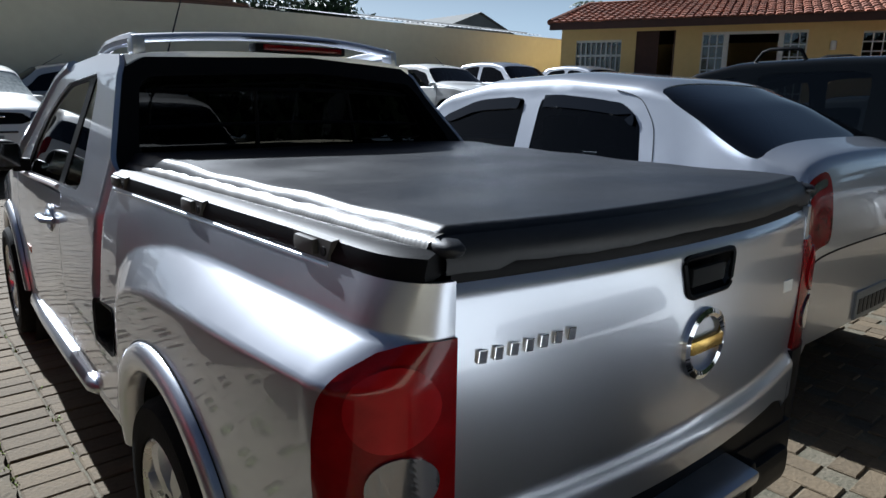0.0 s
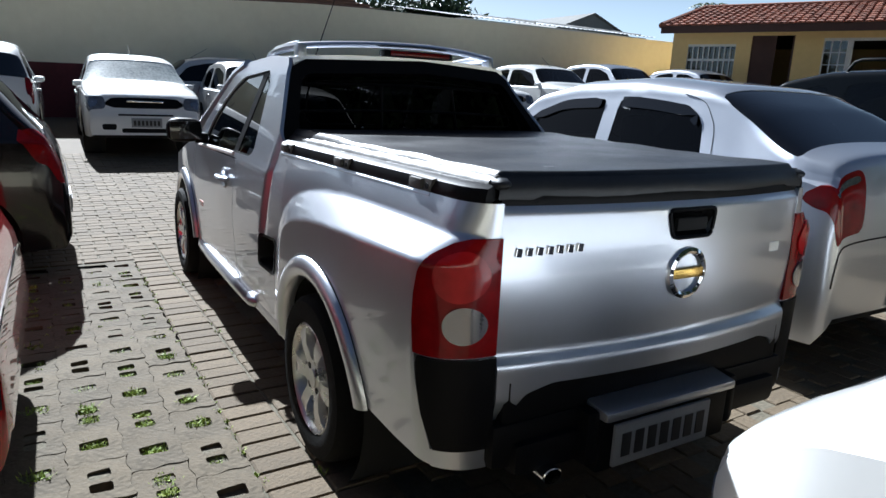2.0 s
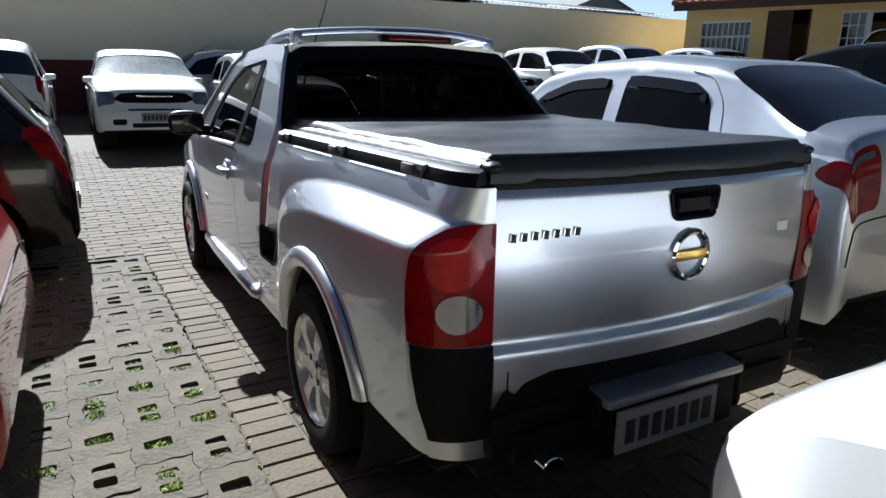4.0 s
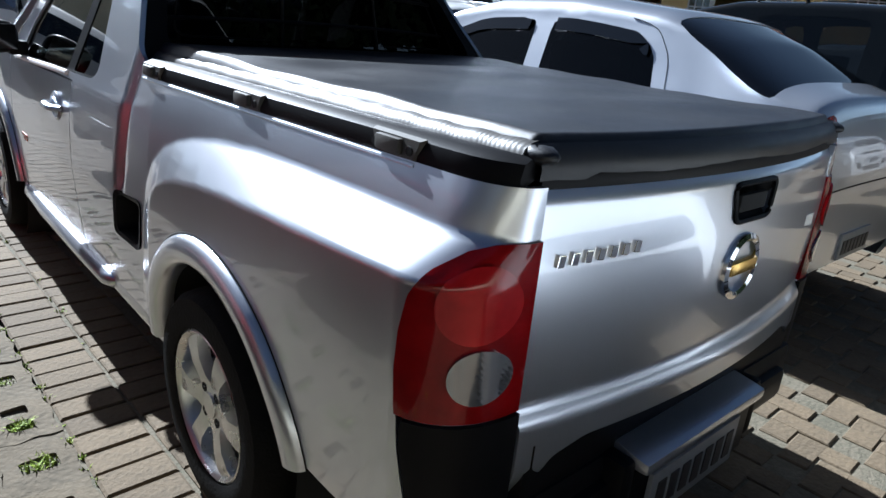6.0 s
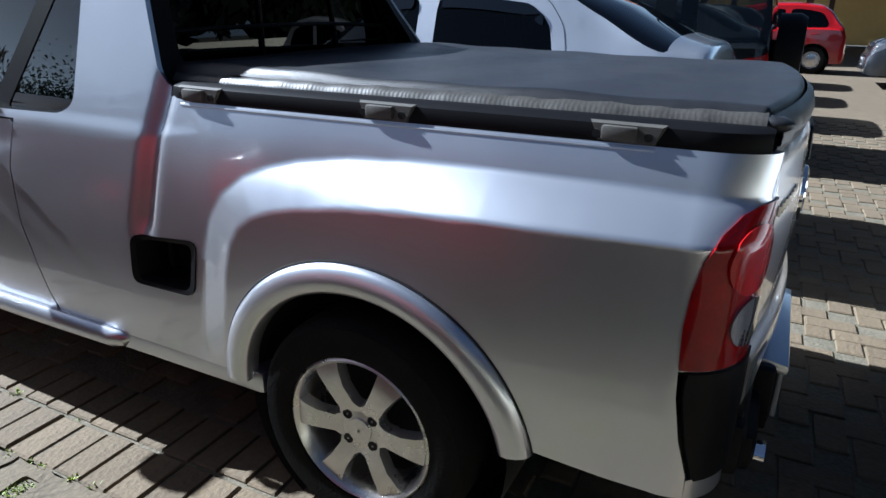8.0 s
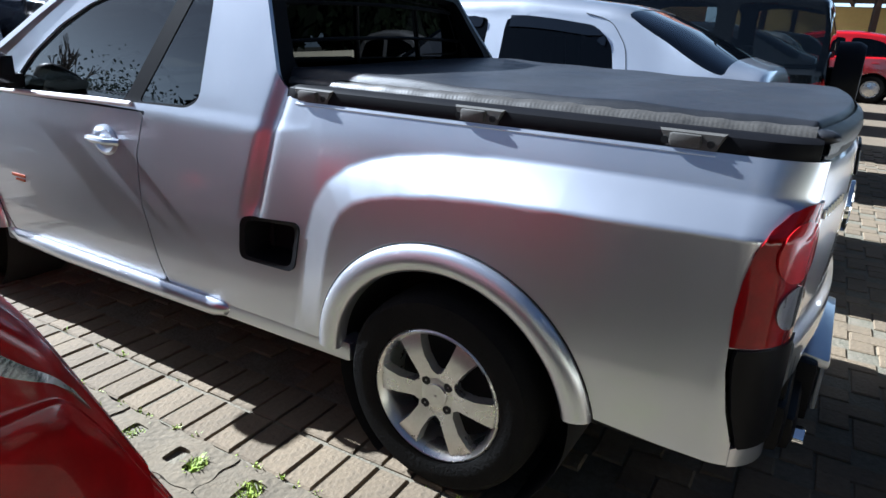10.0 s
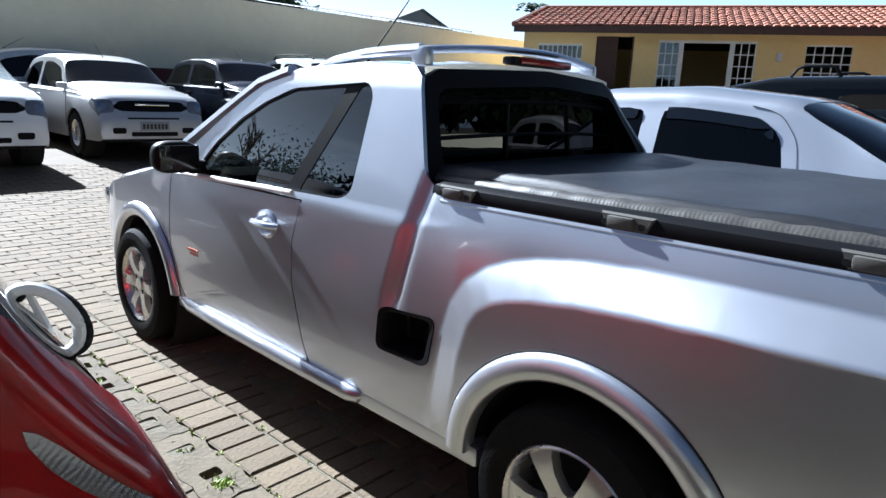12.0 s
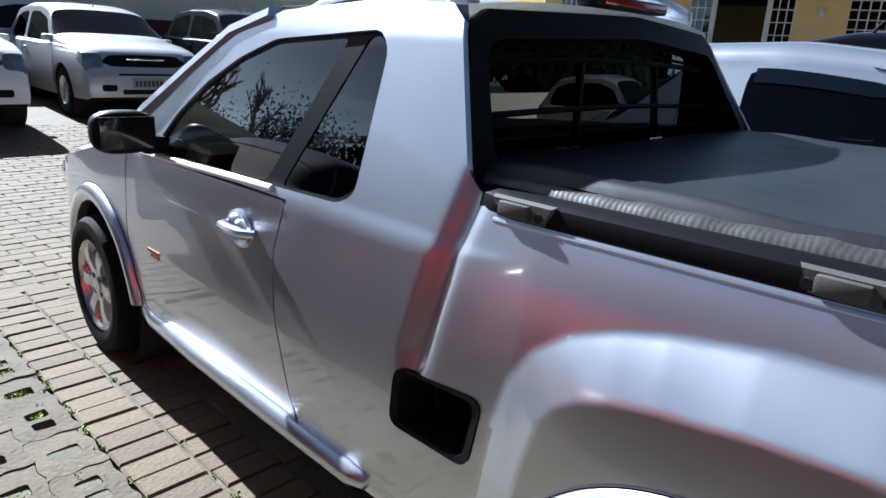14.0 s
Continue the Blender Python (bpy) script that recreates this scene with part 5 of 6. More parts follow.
parked_car("sedan", at(3.60, 3.17, 0), SILVER_B, "silver four-door sedan with dark window visors, parked", 4.13, 1.64, 1.465, visors=True, steel=False, clear=[(.096, .505), (.104, .505), (.104, .87), (.096, .87)])
parked_car("suv", at(6.45, 3.02, 0), GREEN, "black four-wheel-drive wagon with a spare wheel on its tailgate", 4.1, 1.72, 1.70, rails=True, spare=True, glass_mat=GLASS_MID, clear=[(.14, .30), (.212, .30), (.215, .39), (.14, .40)])
red_car = parked_car("hatch", at(-2.20, 2.18, 90), RED, "glossy red hatchback parked tail towards the pickup", 3.75, 1.62, 1.44, plate=False, shape="round_tail", shoulder=0.01, tumble=0.12, tail=[(.10, .47), (.13, .40), (.19, .42), (.24, .56), (.25, .72), (.22, .80), (.15, .86), (.10, .84)], strip=True, clear=[(.14, .705), (.155, .665), (.19, .655), (.215, .675), (.222, .70), (.205, .728), (.165, .738)])
# white loop with a dark edge on the red car's tailgate
loop = []
for t in np.linspace(0, 2 * math.pi, 28, endpoint=False):
    a, b = .050 * math.cos(t), .029 * math.sin(t)
    loop.append(Vector((-.515 + .15 * b, -1.658 - (a * .57 - b * .82), 1.070 - (a * .82 + b * .57))))
for off, rad, mat, nm in ((Vector((0, 0, 0)), .0078, WHITE, "tail_loop"), (Vector((.004, -.010, -.004)), .0070, DARK, "loop_edge")):
    ob = part(nm, tube([p + off for p in loop], rad, 8, True, flat=1.0), mat, red_car, "white moulded loop on the tailgate" if nm == "tail_loop" else "")
mid = sum(loop, Vector()) / len(loop)
for k in (2, 9, 16):
    part("loop_spoke", tube([mid, loop[k]], [.005, .004], 6), WHITE, red_car)
parked_car("hatch", at(-2.02, 5.0, 90), BLACK, "black hatchback parked tail towards the paving strip", 3.8, 1.64, 1.44, tail=[(.075, .47), (.10, .40), (.16, .41), (.20, .54), (.195, .72), (.16, .82), (.085, .86)])
parked_car("hatch", at(1.57, -1.66, 0), WHITE, "white hatchback parked behind the pickup, bright in the sun", 3.83, 1.63, 1.60, shape="round_nose", head=[(.935, .36), (.955, .34), (.962, .45), (.95, .5)])
parked_car("hatch", at(0.95, 11.75, 180), WHITE, "white hatchback facing the lane with a pale windscreen", 3.83, 1.63, 1.44, screen_mat=PALE_SCREEN)
parked_car("hatch", at(3.15, 12.25, 180), SILVER_C, "silver hatchback facing the lane by the wall", 3.83, 1.63, 1.44)
parked_car("hatch", at(5.70, 12.5, 180), BLUE_DARK, "dark blue hatchback facing the lane by the wall", 3.8, 1.63, 1.45)
parked_car("hatch", at(8.0, 13.0, 180), WHITE, "white wagon with black roof rails by the wall", 4.1, 1.64, 1.46, rails=True)
parked_car("hatch", at(10.3, 12.6, 180), WHITE, "white hatchback by the wall", 3.8, 1.63, 1.45)
parked_car("sedan", at(12.6, 12.6, 180), SILVER_B, "silver sedan by the wall", 4.1, 1.64, 1.45)
parked_car("sedan", at(14.6, 11.5, 180), SILVER_B, "light silver sedan before the house", 3.8, 1.63, 1.44)
parked_car("sedan", at(8.75, 3.2, 0), GREY, "dark grey sedan parked in the row", 4.1, 1.64, 1.42)
parked_car("hatch", at(11.2, 3.2, 0), SILVER_C, "silver hatchback parked in the row", 3.8, 1.63, 1.40)
parked_car("hatch", at(13.7, 3.0, 0), BLACK, "black hatchback parked in the row", 3.8, 1.63, 1.40)
parked_car("hatch", at(17.3, 1.75, 0), RED, "bright red hatchback parked at the end of the row", 3.8, 1.65, 1.50)
parked_car("sedan", at(14.6, -2.45, 0), GREY, "dark grey sedan nosing out of the opposite row", 4.2, 1.68, 1.45)
parked_car("hatch", at(9.5, -2.45, 0), SILVER_C, "grey hatchback nosing out of the opposite row", 3.8, 1.65, 1.45)
parked_car("hatch", at(-1.15, 11.9, 0), WHITE, "white hatchback parked nose to the wall", 3.9, 1.64, 1.48)
parked_car("hatch", at(2.5, 15.0, 90), SILVER_C, "pale silver hatchback parked along the wall", 3.8, 1.6, 1.45)


# ---- walls that close the yard behind the camera ----
tagged(part("wall_south", box(-16, -9.2, -0.2, 30, -9.0, 1.05), STUCCO, smooth=0), "low sunlit beige stucco wall closing the yard", "wall", kind="structure")
tagged(part("wall_west", box(-12.2, -9.2, -0.2, -12.0, 16.2, 2.6), STUCCO, smooth=0), "beige stucco wall along the yard's edge", "wall", kind="structure")


# ---- paving ----
def add_block(verts, faces, quad, z_at, top, depth=0.05, edge=0.006):
    """A paver from four plan corners: a top with a worn edge, and sides."""
    c = np.mean(quad, 0)
    base = len(verts)
    for shrink, dz in ((1.0, -depth), (1.0, -edge), (None, 0.0)):
        for p in quad:
            if shrink is None:
                d = c - p
                p = p + d / np.linalg.norm(d) * edge * 1.5
            verts.append((p[0], p[1], z_at(p[0], p[1]) + top + dz))
    n = len(quad)
    for r in (0, 1):
        for k in range(n):
            faces.append((base + r * n + k, base + r * n + (k + 1) % n, base + (r + 1) * n + (k + 1) % n, base + (r + 1) * n + k))
    faces.append(tuple(base + 2 * n + k for k in range(n)))


def paver_object(name, quad, mat, parent, top):
    verts, faces = [], []
    c = np.mean(quad, 0)
    z = float(ground_z(c[0], c[1]))
    add_block(verts, faces, [np.array(q) - c for q in quad], lambda x, y: 0.0, 0.0)
    me = bpy.data.meshes.new(name)
    me.from_pydata(verts, [], faces)
    me.materials.append(mat)
    ob = new(name, me)
    ob.location = (c[0], c[1], z + top)
    ob.parent = parent
    return ob


pavement = tagged(new("pavement"), "worn grey interlocking concrete paving with weedy joints", "pavement", kind="structure")
SKEW = -0.028    # the paving runs a little askew of the pickup
rng = random.Random(11)


def skew(x, y):
    return np.array((x + SKEW * (y - 2.5), y - SKEW * (x - 0.4)))


STRIP_L, STRIP_R = 0.322, 0.528
row = 0
y = -3.0
quads_near, quads_far = [], []
PITCH = 0.1085
while y < 5.2:
    g = 0.0045
    for x0, x1 in ((STRIP_L, STRIP_R), (STRIP_R, STRIP_R + 0.205)):
        jit = rng.uniform(-0.004, 0.004)
        quad = [skew(x0 + g + jit, y + g), skew(x1 - g + jit, y + g), skew(x1 - g + jit, y + PITCH - g), skew(x0 + g + jit, y + PITCH - g)]
        (quads_near if 0.8 < y and x0 == STRIP_L else quads_far).append((quad, rng.uniform(-0.004, 0.003)))
    y += PITCH
for quad, top in quads_near:
    paver_object("brick", quad, PAVER, pavement, top)

# herringbone to the right and behind, running bond in the lane
B = 0.1065


def herringbone(x0, x1, y0, y1, keep):
    out = []
    for i in range(int((x1 - x0) / B) + 2):
        for j in range(int((y1 - y0) / B) + 2):
            k = (i - j) % 4
            x, y = x0 + i * B, y0 + j * B
            if k == 0:
                q = (x, y, x + 2 * B, y + B)
            elif k == 2:
                q = (x, y, x + B, y + 2 * B)
            else:
                continue
            if keep((q[0] + q[2]) / 2, (q[1] + q[3]) / 2):
                out.append(q)
    return out


def running(x0, x1, y0, y1, keep):
    out = []
    j = 0
    y = y0
    while y < y1:
        x = x0 + (j % 2) * B
        while x < x1:
            if keep(x + B, y + B / 2):
                out.append((x, y, x + 2 * B, y + B))
            x += 2 * B
        y += B
        j += 1
    return out


under_strip = STRIP_R + 0.207
cells = herringbone(under_strip, 9.0, -1.2, 4.75, lambda x, y: x > under_strip + 0.08)
cells += running(-3.2, 9.0, 4.78, 10.5, lambda x, y: not (x < STRIP_R + 0.2 and x > STRIP_L and y < 5.15))
cells += running(-3.2, -0.76, 0.2, 4.7, lambda x, y: True)
cells += herringbone(-2.5, STRIP_L - 0.05, -1.2, 0.18, lambda x, y: True)
g = 0.0045
for x0, y0, x1, y1 in cells:
    dx, dy = rng.uniform(-0.003, 0.003), rng.uniform(-0.003, 0.003)
    quads_far.append(([skew(x0 + g + dx, y0 + g + dy), skew(x1 - g + dx, y0 + g + dy), skew(x1 - g + dx, y1 - g + dy), skew(x0 + g + dx, y1 - g + dy)], rng.uniform(-0.002, 0.002)))
verts, faces = [], []
for quad, top in quads_far:
    add_block(verts, faces, quad, lambda x, y: float(ground_z(x, y)), top, 0.03, 0.005)
me = bpy.data.meshes.new("paving_field")
me.from_pydata(verts, [], faces)
me.materials.append(PAVER_JOINED)
field = new("paving_field", me)
field.parent = pavement
tagged(field, kind="stuff")
# far bays: larger slabs of the same paving, too far to tell the bricks apart
bm = bmesh.new()
for x0, y0, x1, y1 in ((9.0, -6, 30, 10.5), (-12, 10.5, 17, 16), (-12, -9, -3.2, 10.5), (-3.2, -9, 9.0, -1.2), (17, 10.5, 30, 16), (9.0, -9, 30, -6)):
    nx, ny = max(1, int((x1 - x0) / 0.9)), max(1, int((y1 - y0) / 0.9))
    gr = [[bm.verts.new((x0 + (x1 - x0) * i / nx, y0 + (y1 - y0) * j / ny, float(ground_z(x0 + (x1 - x0) * i / nx, y0 + (y1 - y0) * j / ny)) - 0.006)) for j in range(ny + 1)] for i in range(nx + 1)]
    for i in range(nx):
        for j in range(ny):
            bm.faces.new((gr[i][j], gr[i + 1][j], gr[i + 1][j + 1], gr[i][j + 1]))
part("paving_far", bm, PAVER, pavement, smooth=0)

# concrete grass blocks with square holes and wavy joints
grass_verts, grass_faces = [], []


def tuft(x, y, z, n, h, r):
    for _ in range(n):
        a, q = rng.uniform(0, 6.283), rng.uniform(0, r)
        bx, by = x + q * math.cos(a), y + q * math.sin(a)
        lean, hh, w = rng.uniform(0.2, 0.9), h * rng.uniform(0.5, 1.1), rng.uniform(0.002, 0.0045)
        d = rng.uniform(0, 6.283)
        base = len(grass_verts)
        sx, sy = -math.sin(d) * w, math.cos(d) * w
        mx, my = bx + math.cos(d) * hh * lean * 0.4, by + math.sin(d) * hh * lean * 0.4
        tx, ty = bx + math.cos(d) * hh * lean, by + math.sin(d) * hh * lean
        grass_verts.extend([(bx - sx, by - sy, z), (bx + sx, by + sy, z), (mx + sx * .8, my + sy * .8, z + hh * .6), (mx - sx * .8, my - sy * .8, z + hh * .6), (tx, ty, z + hh * rng.uniform(.75, 1.0))])
        grass_faces.extend([(base, base + 1, base + 2, base + 3), (base + 3, base + 2, base + 4)])


def grass_block(cx, cy, wide, sx, sy):
    """One block: outline with wavy edges, with one wide hole or two square ones."""
    def wave(t, phase):
        return 0.006 * math.sin(t * 4 * math.pi + phase)
    n = 12
    pts = []
    for k in range(n):
        pts.append((-sx / 2 + sx * k / n, -sy / 2 + wave(k / n, 0)))
    for k in range(n):
        pts.append((sx / 2 + wave(k / n, 1), -sy / 2 + sy * k / n))
    for k in range(n):
        pts.append((sx / 2 - sx * k / n, sy / 2 + wave(1 - k / n, 0)))
    for k in range(n):
        pts.append((-sx / 2 + wave(1 - k / n, 1), sy / 2 - sy * k / n))
    holes = [(-0.048, -0.033, 0.048, 0.033)] if wide else [(-0.036, -0.072, 0.036, -0.014), (-0.036, 0.014, 0.036, 0.072)]
    outline = [(px * 0.993, py * 0.994) for px, py in pts]
    hole_polys = [rounded([(a, b), (c, b), (c, d), (a, d)], 0.010, 2) for a, b, c, d in holes]

    def flat(u, v):
        r = 0.0025 * np.sin(u * 31 + cx * 50) * np.sin(v * 27 + cy * 40)
        return np.stack([u, v, r], -1)
    bm = patch(outline, hole_polys, flat, np.linspace(-sx / 2 - .012, sx / 2 + .012, 21), np.linspace(-sy / 2 - .012, sy / 2 + .012, 23), flange=0.06)
    return bm, holes


sand_cells = []
SX, SY = 0.185, 0.262
shared = {}
for wide in (True, False):
    bm, holes = grass_block(0, 0, wide, SX, SY)
    me = mesh_of("grass_block", bm, BLOCK, 35)
    shared[wide] = (me, holes)
for i in range(-5, 1):
    for j in range(-3, 17):
        x = STRIP_L - SX * 0.52 + i * SX
        y = 0.45 + j * SY + (i % 2) * SY * 0.5
        if y < 0.2 or y > 4.7:
            continue
        wide = (i + j) % 2 == 0
        me, holes = shared[wide]
        ob = new("grass_block", me)
        p = skew(x, y)
        ob.location = (p[0], p[1], rng.uniform(-0.004, 0.003))
        ob.rotation_euler = (rng.uniform(-.008, .008), rng.uniform(-.008, .008), -SKEW + rng.uniform(-.012, .012))
        ob.parent = pavement
        for a, b, c, d in holes:
            kind = rng.random()
            near = y < 2.9
            level = rng.choice((-0.004, -0.006, -0.009, -0.012, -0.020, -0.035))
            sand_cells.append((p[0] + a - .01, p[1] + b - .01, p[0] + c + .01, p[1] + d + .01, level))
            if kind < (0.62 if near else 0.42):
                hx, hy = p[0] + (a + c) / 2, p[1] + (b + d) / 2
                tuft(hx, hy, -0.024, 120 if near else 50, rng.uniform(0.020, 0.048), min(c - a, d - b) * rng.uniform(0.5, 0.85))
for k in range(70):
    y = rng.uniform(0.9, 4.6)
    p = skew(rng.choice((STRIP_L, STRIP_L, STRIP_R + 0.003)) + rng.uniform(-.012, .012), y)
    tuft(p[0], p[1], -0.012, rng.randint(6, 16), rng.uniform(0.012, 0.028), 0.018)
for k in range(90):
    p = skew(rng.uniform(-0.6, STRIP_L), rng.uniform(2.8, 4.75))
    tuft(p[0], p[1], -0.008, rng.randint(5, 14), rng.uniform(0.008, 0.018), 0.02)
bm = bmesh.new()
for x0, y0, x1, y1, z in sand_cells:
    bm.faces.new([bm.verts.new(p) for p in ((x0, y0, z), (x1, y0, z), (x1, y1, z), (x0, y1, z))])
tagged(part("hole_filling", bm, SAND, pavement, smooth=0), kind="stuff")
bm = bmesh.new()
for x0, y0, x1, y1 in ((STRIP_L, -1.2, 9.0, 4.8), (-3.2, 4.72, 9.0, 10.5), (-3.2, 0.1, -0.74, 4.8), (-3.2, -1.2, STRIP_L, 0.2)):
    ny, nx = max(1, int((y1 - y0) / 0.5)), max(1, int((x1 - x0) / 1.0))
    for j in range(ny):
        for i in range(nx):
            xa, xb = x0 + (x1 - x0) * i / nx, x0 + (x1 - x0) * (i + 1) / nx
            ya, yb = y0 + (y1 - y0) * j / ny, y0 + (y1 - y0) * (j + 1) / ny
            bm.faces.new([bm.verts.new((px, py, float(ground_z(px, py)) - .008)) for px, py in ((xa, ya), (xb, ya), (xb, yb), (xa, yb))])
tagged(part("joint_sand", bm, SAND, pavement, smooth=0), kind="stuff")
me = bpy.data.meshes.new("weeds")
me.from_pydata(grass_verts, [], grass_faces)
me.materials.append(LEAF_GRASS)
tagged(new("weeds", me), "green grass tufts growing in the paving holes", "grass", kind="stuff")


# ---- beyond the wall ----
def tree(name, x, y, z, height, spread, label, seed, leaf=0.16, count=2600, trunk=0.2, bare=False):
    r = random.Random(seed)
    root = thing(name, pose(x, y, z), label, "tree")
    bm = bmesh.new()
    tips = []

    def limb(p, d, length, rad, depth):
        q = p + d * length * 0.55 + Vector((r.uniform(-.1, .1), r.uniform(-.1, .1), 0)) * length
        e = p + d * length
        add_tube(bm, [p, q, e], [rad, rad * .8, rad * .6], 6)
        if depth == 0:
            tips.append(e)
            return
        for _ in range(3 if depth > 1 else 4):
            nd = (d + Vector((r.uniform(-1, 1), r.uniform(-1, 1), r.uniform(-.15, .75))) * 0.75).normalized()
            limb(e, nd, length * r.uniform(.55, .8), rad * .58, depth - 1)
        tips.append(e)
    limb(Vector((0, 0, 0)), Vector((0, 0, 1)), height * 0.35, trunk, 4 if bare else 3)
    bmesh.ops.recalc_face_normals(bm, faces=bm.faces)
    part("trunk", bm, BARK, root)
    if bare:
        return root
    v, f = [], []
    for _ in range(count):
        t = r.choice(tips)
        c = t + Vector((r.gauss(0, 1), r.gauss(0, 1), r.gauss(0, .8))) * spread * 0.22
        a = Vector((r.uniform(-1, 1), r.uniform(-1, 1), r.uniform(-1, 1))).normalized()
        b = a.orthogonal().normalized()
        s = leaf * r.uniform(.6, 1.4)
        k = len(v)
        v.extend([c - a * s, c + b * s * .45, c + a * s, c - b * s * .45])
        f.append((k, k + 1, k + 2, k + 3))
    me = bpy.data.meshes.new("crown")
    me.from_pydata(v, [], f)
    me.materials.append(LEAF)
    crown = new("crown", me)
    crown.parent = root
    return root


tree("tree", 19.2, 34.5, 0, 6.6, 3.0, "round dark green tree beyond the yard wall", 3, 0.26, 9000)
tree("tree", 15.8, 42, 0, 6.6, 3.2, "dark green tree beyond the yard wall", 5, 0.22, 3600)
tree("tree", 21.0, 42, 0, 6.5, 3.6, "leafy tree behind the white shed roof", 8, 0.25, 2600)
tree("bare_tree", -8.5, 24, 0, 6.6, 4, "tall bare branched tree beyond the yard wall", 21, bare=True)
tree("bare_tree", -13, 27, 0, 7.2, 4, "tall bare branched tree beyond the yard wall", 22, bare=True)
tree("bare_tree", -5.5, 29, 0, 7.0, 4, "tall bare branched tree beyond the yard wall", 27, bare=True)
tree("tree", -18, 30, 0, 6.0, 5, "leafy tree beyond the yard wall", 23, 0.09, 11000)
tree("tree", -11, 33, 0, 6.0, 5, "leafy tree beyond the yard wall", 24, 0.09, 11000)
tree("tree", -23, 22, 0, 6.0, 5, "leafy tree beyond the yard wall", 25, 0.09, 11000)
tree("tree", 17.6, 39, 0, 6.4, 3.4, "dark green tree beyond the yard wall", 6, 0.22, 4000)


def palm():
    root = thing("palm_tree", pose(34.0, 27.5, 0), "small palm behind the house roof", "palm")
    part("trunk", tube([(0, 0, 0), (0.1, 0, 3), (0.05, 0, 6.9)], [.16, .13, .1], 8), BARK, root)
    r = random.Random(2)
    for k in range(11):
        a = k * 0.571 + r.uniform(-.2, .2)
        bm = bmesh.new()
        d = Vector((math.cos(a), math.sin(a), 0))
        sd = Vector((-d.y, d.x, 0))
        spine = [Vector((0.05, 0, 6.9)) + d * t * 1.35 + Vector((0, 0, .55 * math.sin(t * 2.0) - .5 * t * t)) for t in np.linspace(0, 1, 9)]
        for p, q in zip(spine, spine[1:]):
            for sg in (-1, 1):
                w = bm.verts.new(p + sd * sg * .24 + Vector((0, 0, -.10)))
                bm.faces.new((bm.verts.new(p), w, bm.verts.new(q)))
        part("frond", bm, LEAF, root)


palm()


def gable_shed(x0, y0, x1, y1, wall, ridge, mat, label, wallmat, apex=0.5):
    root = thing("shed", pose(0, 0, 0), label, "building")
    xm = x0 + (x1 - x0) * apex
    bm = bmesh.new()
    a = [bm.verts.new(p) for p in ((x0, y0, 0), (x1, y0, 0), (x1, y0, wall), (xm, y0, ridge), (x0, y0, wall), (x0, y1, 0), (x1, y1, 0), (x1, y1, wall), (xm, y1, ridge), (x0, y1, wall))]
    for q in ((0, 1, 2, 3, 4), (9, 8, 7, 6, 5), (1, 6, 7, 2), (0, 4, 9, 5)):
        bm.faces.new([a[k] for k in q])
    part("wall", bm, wallmat, root, smooth=0)
    for sg, xe in ((-1, x0), (1, x1)):
        bm = bmesh.new()
        n = 60
        prev = None
        for k in range(n + 1):
            y = y0 - 0.3 + (y1 - y0 + 0.6) * k / n
            dz = 0.03 * math.sin(k * math.pi / 1.5)
            e, t = bm.verts.new((xe + sg * .4, y, wall - .1 + dz)), bm.verts.new((xm, y, ridge + .06 + dz))
            if prev:
                bm.faces.new((prev[0], e, t, prev[1]))
            prev = (e, t)
        part("roof_sheet", bm, mat, root)



def warehouse():
    root = thing("warehouse", pose(0, 0, 0), "white warehouse with a low pale sheet roof", "building")
    part("wall", box(17.2, 28.3, 0, 29.8, 36, 5.0), SHEET_WHITE, root, smooth=0)
    bm = bmesh.new()
    prev = None
    for k in range(125):
        x = 16.8 + k * .108
        dz = .025 * math.sin(k * math.pi / 1.5)
        low, high = bm.verts.new((x, 27.9, 5.05 + dz)), bm.verts.new((x, 36.4, 6.25 + dz))
        if prev:
            bm.faces.new((prev[0], low, high, prev[1]))
        prev = (low, high)
    part("roof_sheet", bm, SHEET_WHITE, root)
    for x in (21.5, 25.5, 29.0):
        part("roof_flashing", tube([(x, 27.95, 5.11), (x, 36.3, 6.32)], .035, 6), SHEET_GREY, root)


warehouse()
gable_shed(30.5, 38, 38.0, 48, 6.1, 7.5, SHEET_GREY, "grey roofed building behind the warehouse", SHEET_GREY)


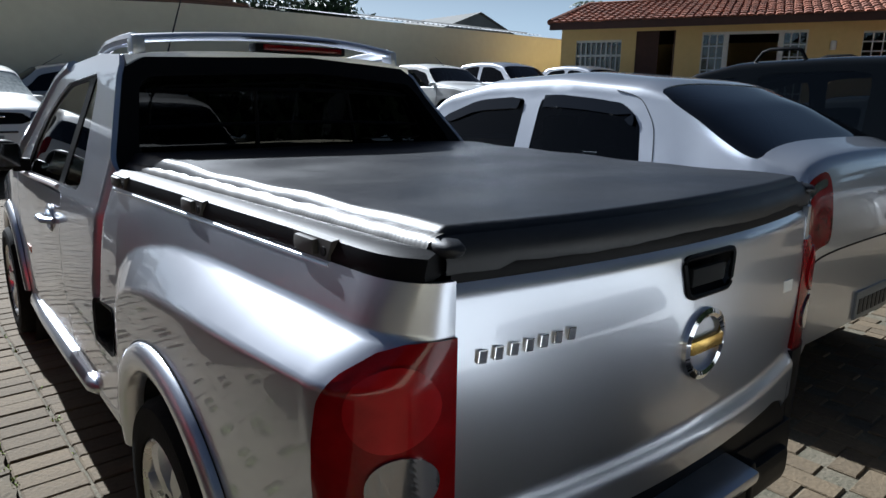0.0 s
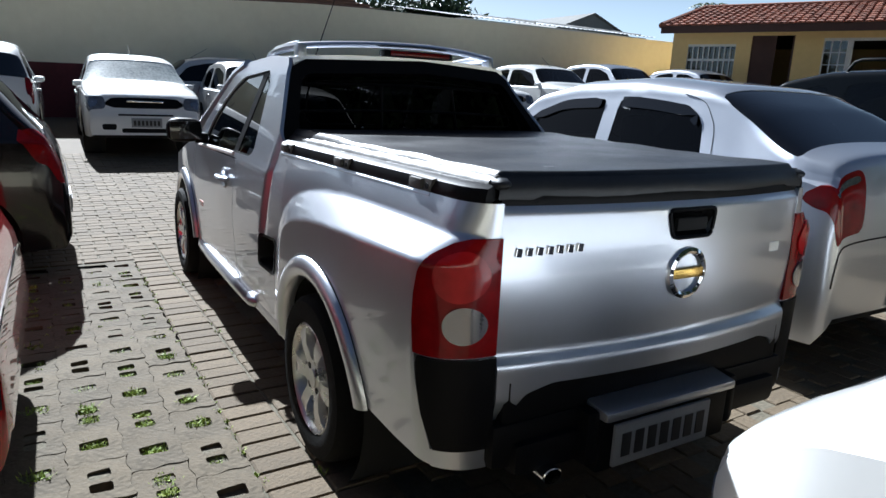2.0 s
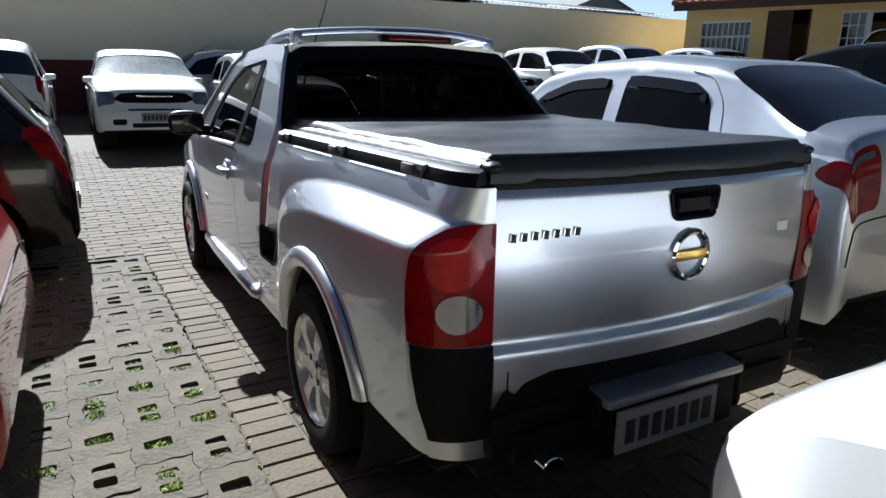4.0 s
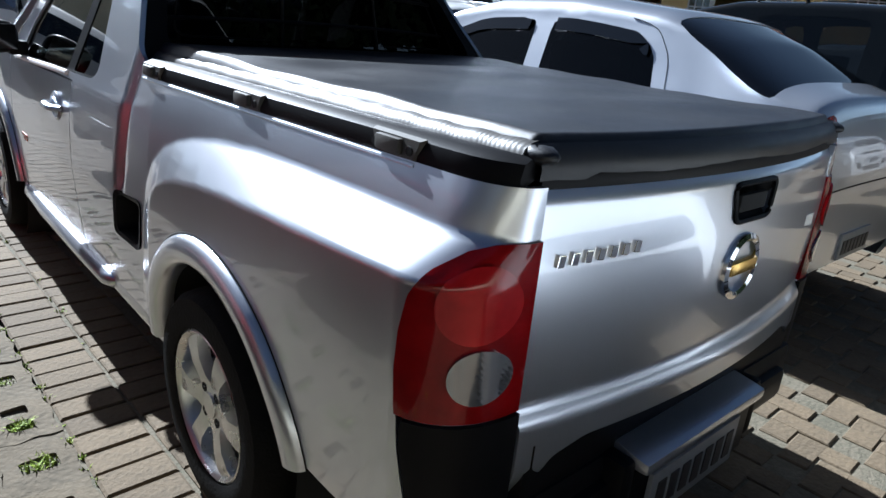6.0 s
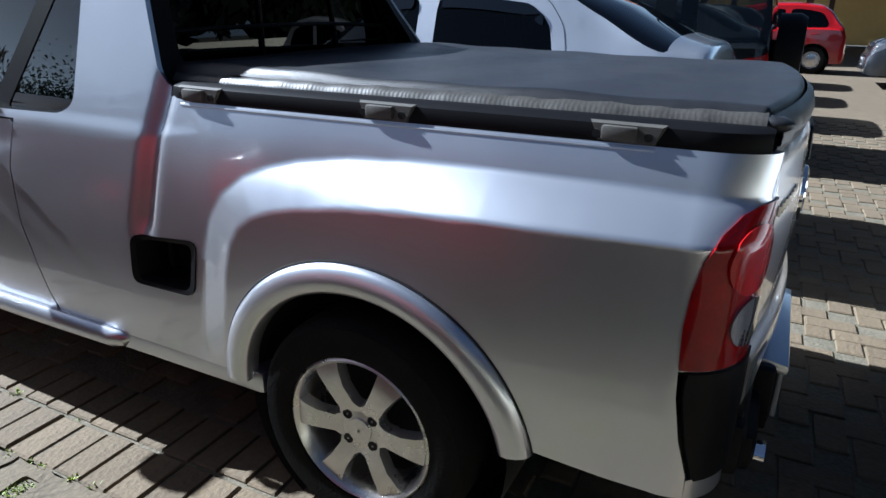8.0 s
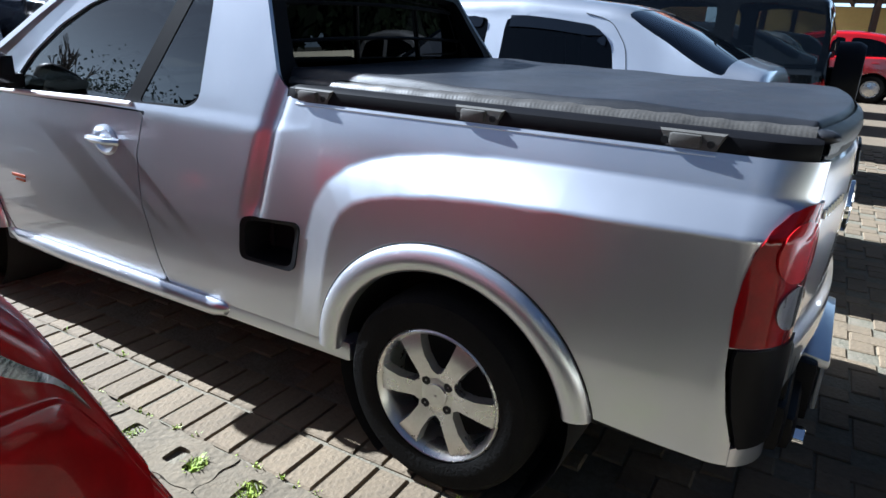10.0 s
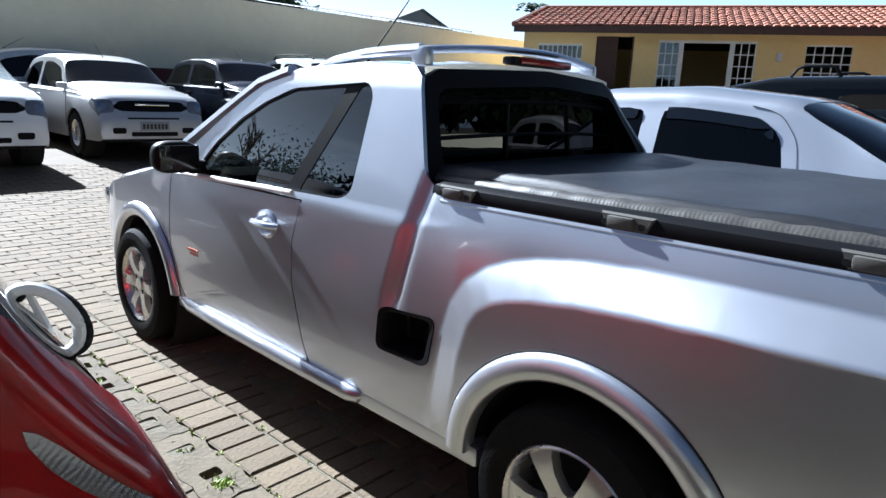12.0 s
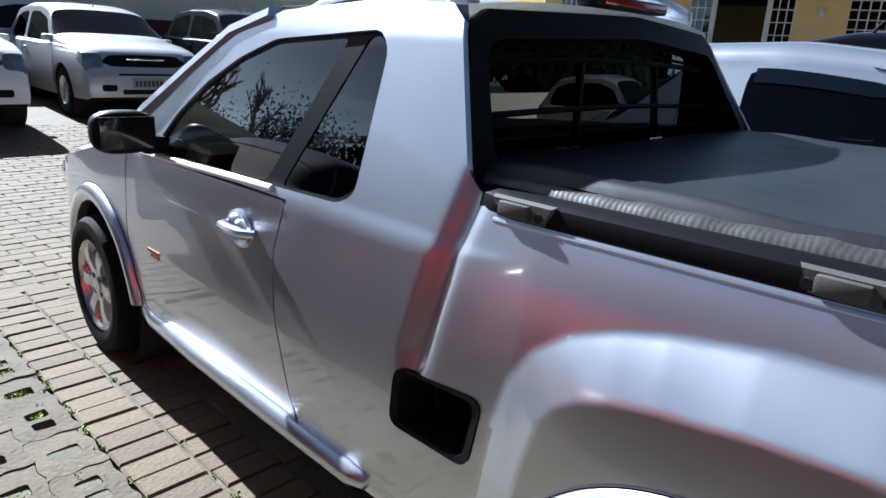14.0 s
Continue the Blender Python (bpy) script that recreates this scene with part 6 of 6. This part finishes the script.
def old_roof():
    root = thing("neighbour_roof", pose(0, 0, 0), "weathered brown tiled roof behind the yard wall", "building")
    bm = bmesh.new()
    a = [bm.verts.new(p) for p in ((0.5, 17.5, 3.25), (9.5, 17.5, 3.25), (6.0, 21, 4.75), (0.5, 21, 4.75), (9.5, 24.5, 3.25), (0.5, 24.5, 3.25))]
    for q in ((0, 1, 2, 3), (1, 4, 2), (3, 2, 4, 5)):
        bm.faces.new([a[k] for k in q])
    part("roof", bm, OLD_TILE, root, smooth=0)
    part("wall", box(0.7, 18, 0, 9, 24, 2.8), STUCCO, root, smooth=0)
    for r in range(11):
        y = 17.45 + r * 0.32
        z = 3.25 + (y - 17.5) * 1.5 / 3.5 + 0.03
        part("tile_course", tube([(0.5, y, z), (9.5 - r * .32, y, z)], .045, 6), OLD_TILE, root)


old_roof()


# ---- carport at the far end ----
def carport():
    root = thing("carport", pose(0, 0, 0), "dark open carport roof before a yellow wall", "carport")
    part("back_wall", box(33.0, -9, 0, 33.2, 6, 2.6), YELLOW, root, smooth=0)
    part("roof", box(25.5, -9, 2.75, 33.5, 4.5, 2.9), WOOD_DARK, root, smooth=0)
    for y in (-6, -3, 0, 3):
        part("post", box(25.8, y - .08, 0, 25.96, y + .08, 2.75), WOOD_DARK, root)
    for y in (-7.5, -4.5, -1.5, 1.5):
        part("rafter", box(25.6, y - .06, 2.6, 33.4, y + .06, 2.75), WOOD_DARK, root)


carport()


def hedge(name, x0, x1, y0, y1, tall, label, seed, leaf=.36, count=30000):
    """A dense dark row of shrubs or trees, out of view, to darken reflections."""
    r = random.Random(seed)
    v, f = [], []
    for _ in range(count):
        q = r.random()
        x, y = x0 + (x1 - x0) * q, y0 + (y1 - y0) * q
        w = q * max(abs(x1 - x0), abs(y1 - y0))
        top = tall * (1 + .3 * math.sin(w * .7) + .2 * math.sin(w * 1.9 + 1))
        c = Vector((x + r.gauss(0, .5), y + r.gauss(0, .5), r.uniform(.1, 1) ** .7 * top))
        a = Vector((r.uniform(-1, 1), r.uniform(-1, 1), r.uniform(-1, 1))).normalized()
        q = a.orthogonal().normalized()
        s = leaf * r.uniform(.65, 1.35)
        k = len(v)
        v.extend([c - a * s, c + q * s * .5, c + a * s, c - q * s * .5])
        f.append((k, k + 1, k + 2, k + 3))
    me = bpy.data.meshes.new(name)
    me.from_pydata(v, [], f)
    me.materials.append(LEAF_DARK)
    tagged(new(name, me), label, "hedge", kind="stuff")


# unseen hedges, added so that glass and paint mirror something dark
hedge("hedge", -16, 30, -10.4, -10.4, 6.2, "unseen dark green shrubs added behind the low wall to darken reflections", 31)
hedge("hedge", -13.9, -13.9, -10, 22, 3.8, "unseen dark green trees added along the west wall to darken reflections", 32, .17, 60000)
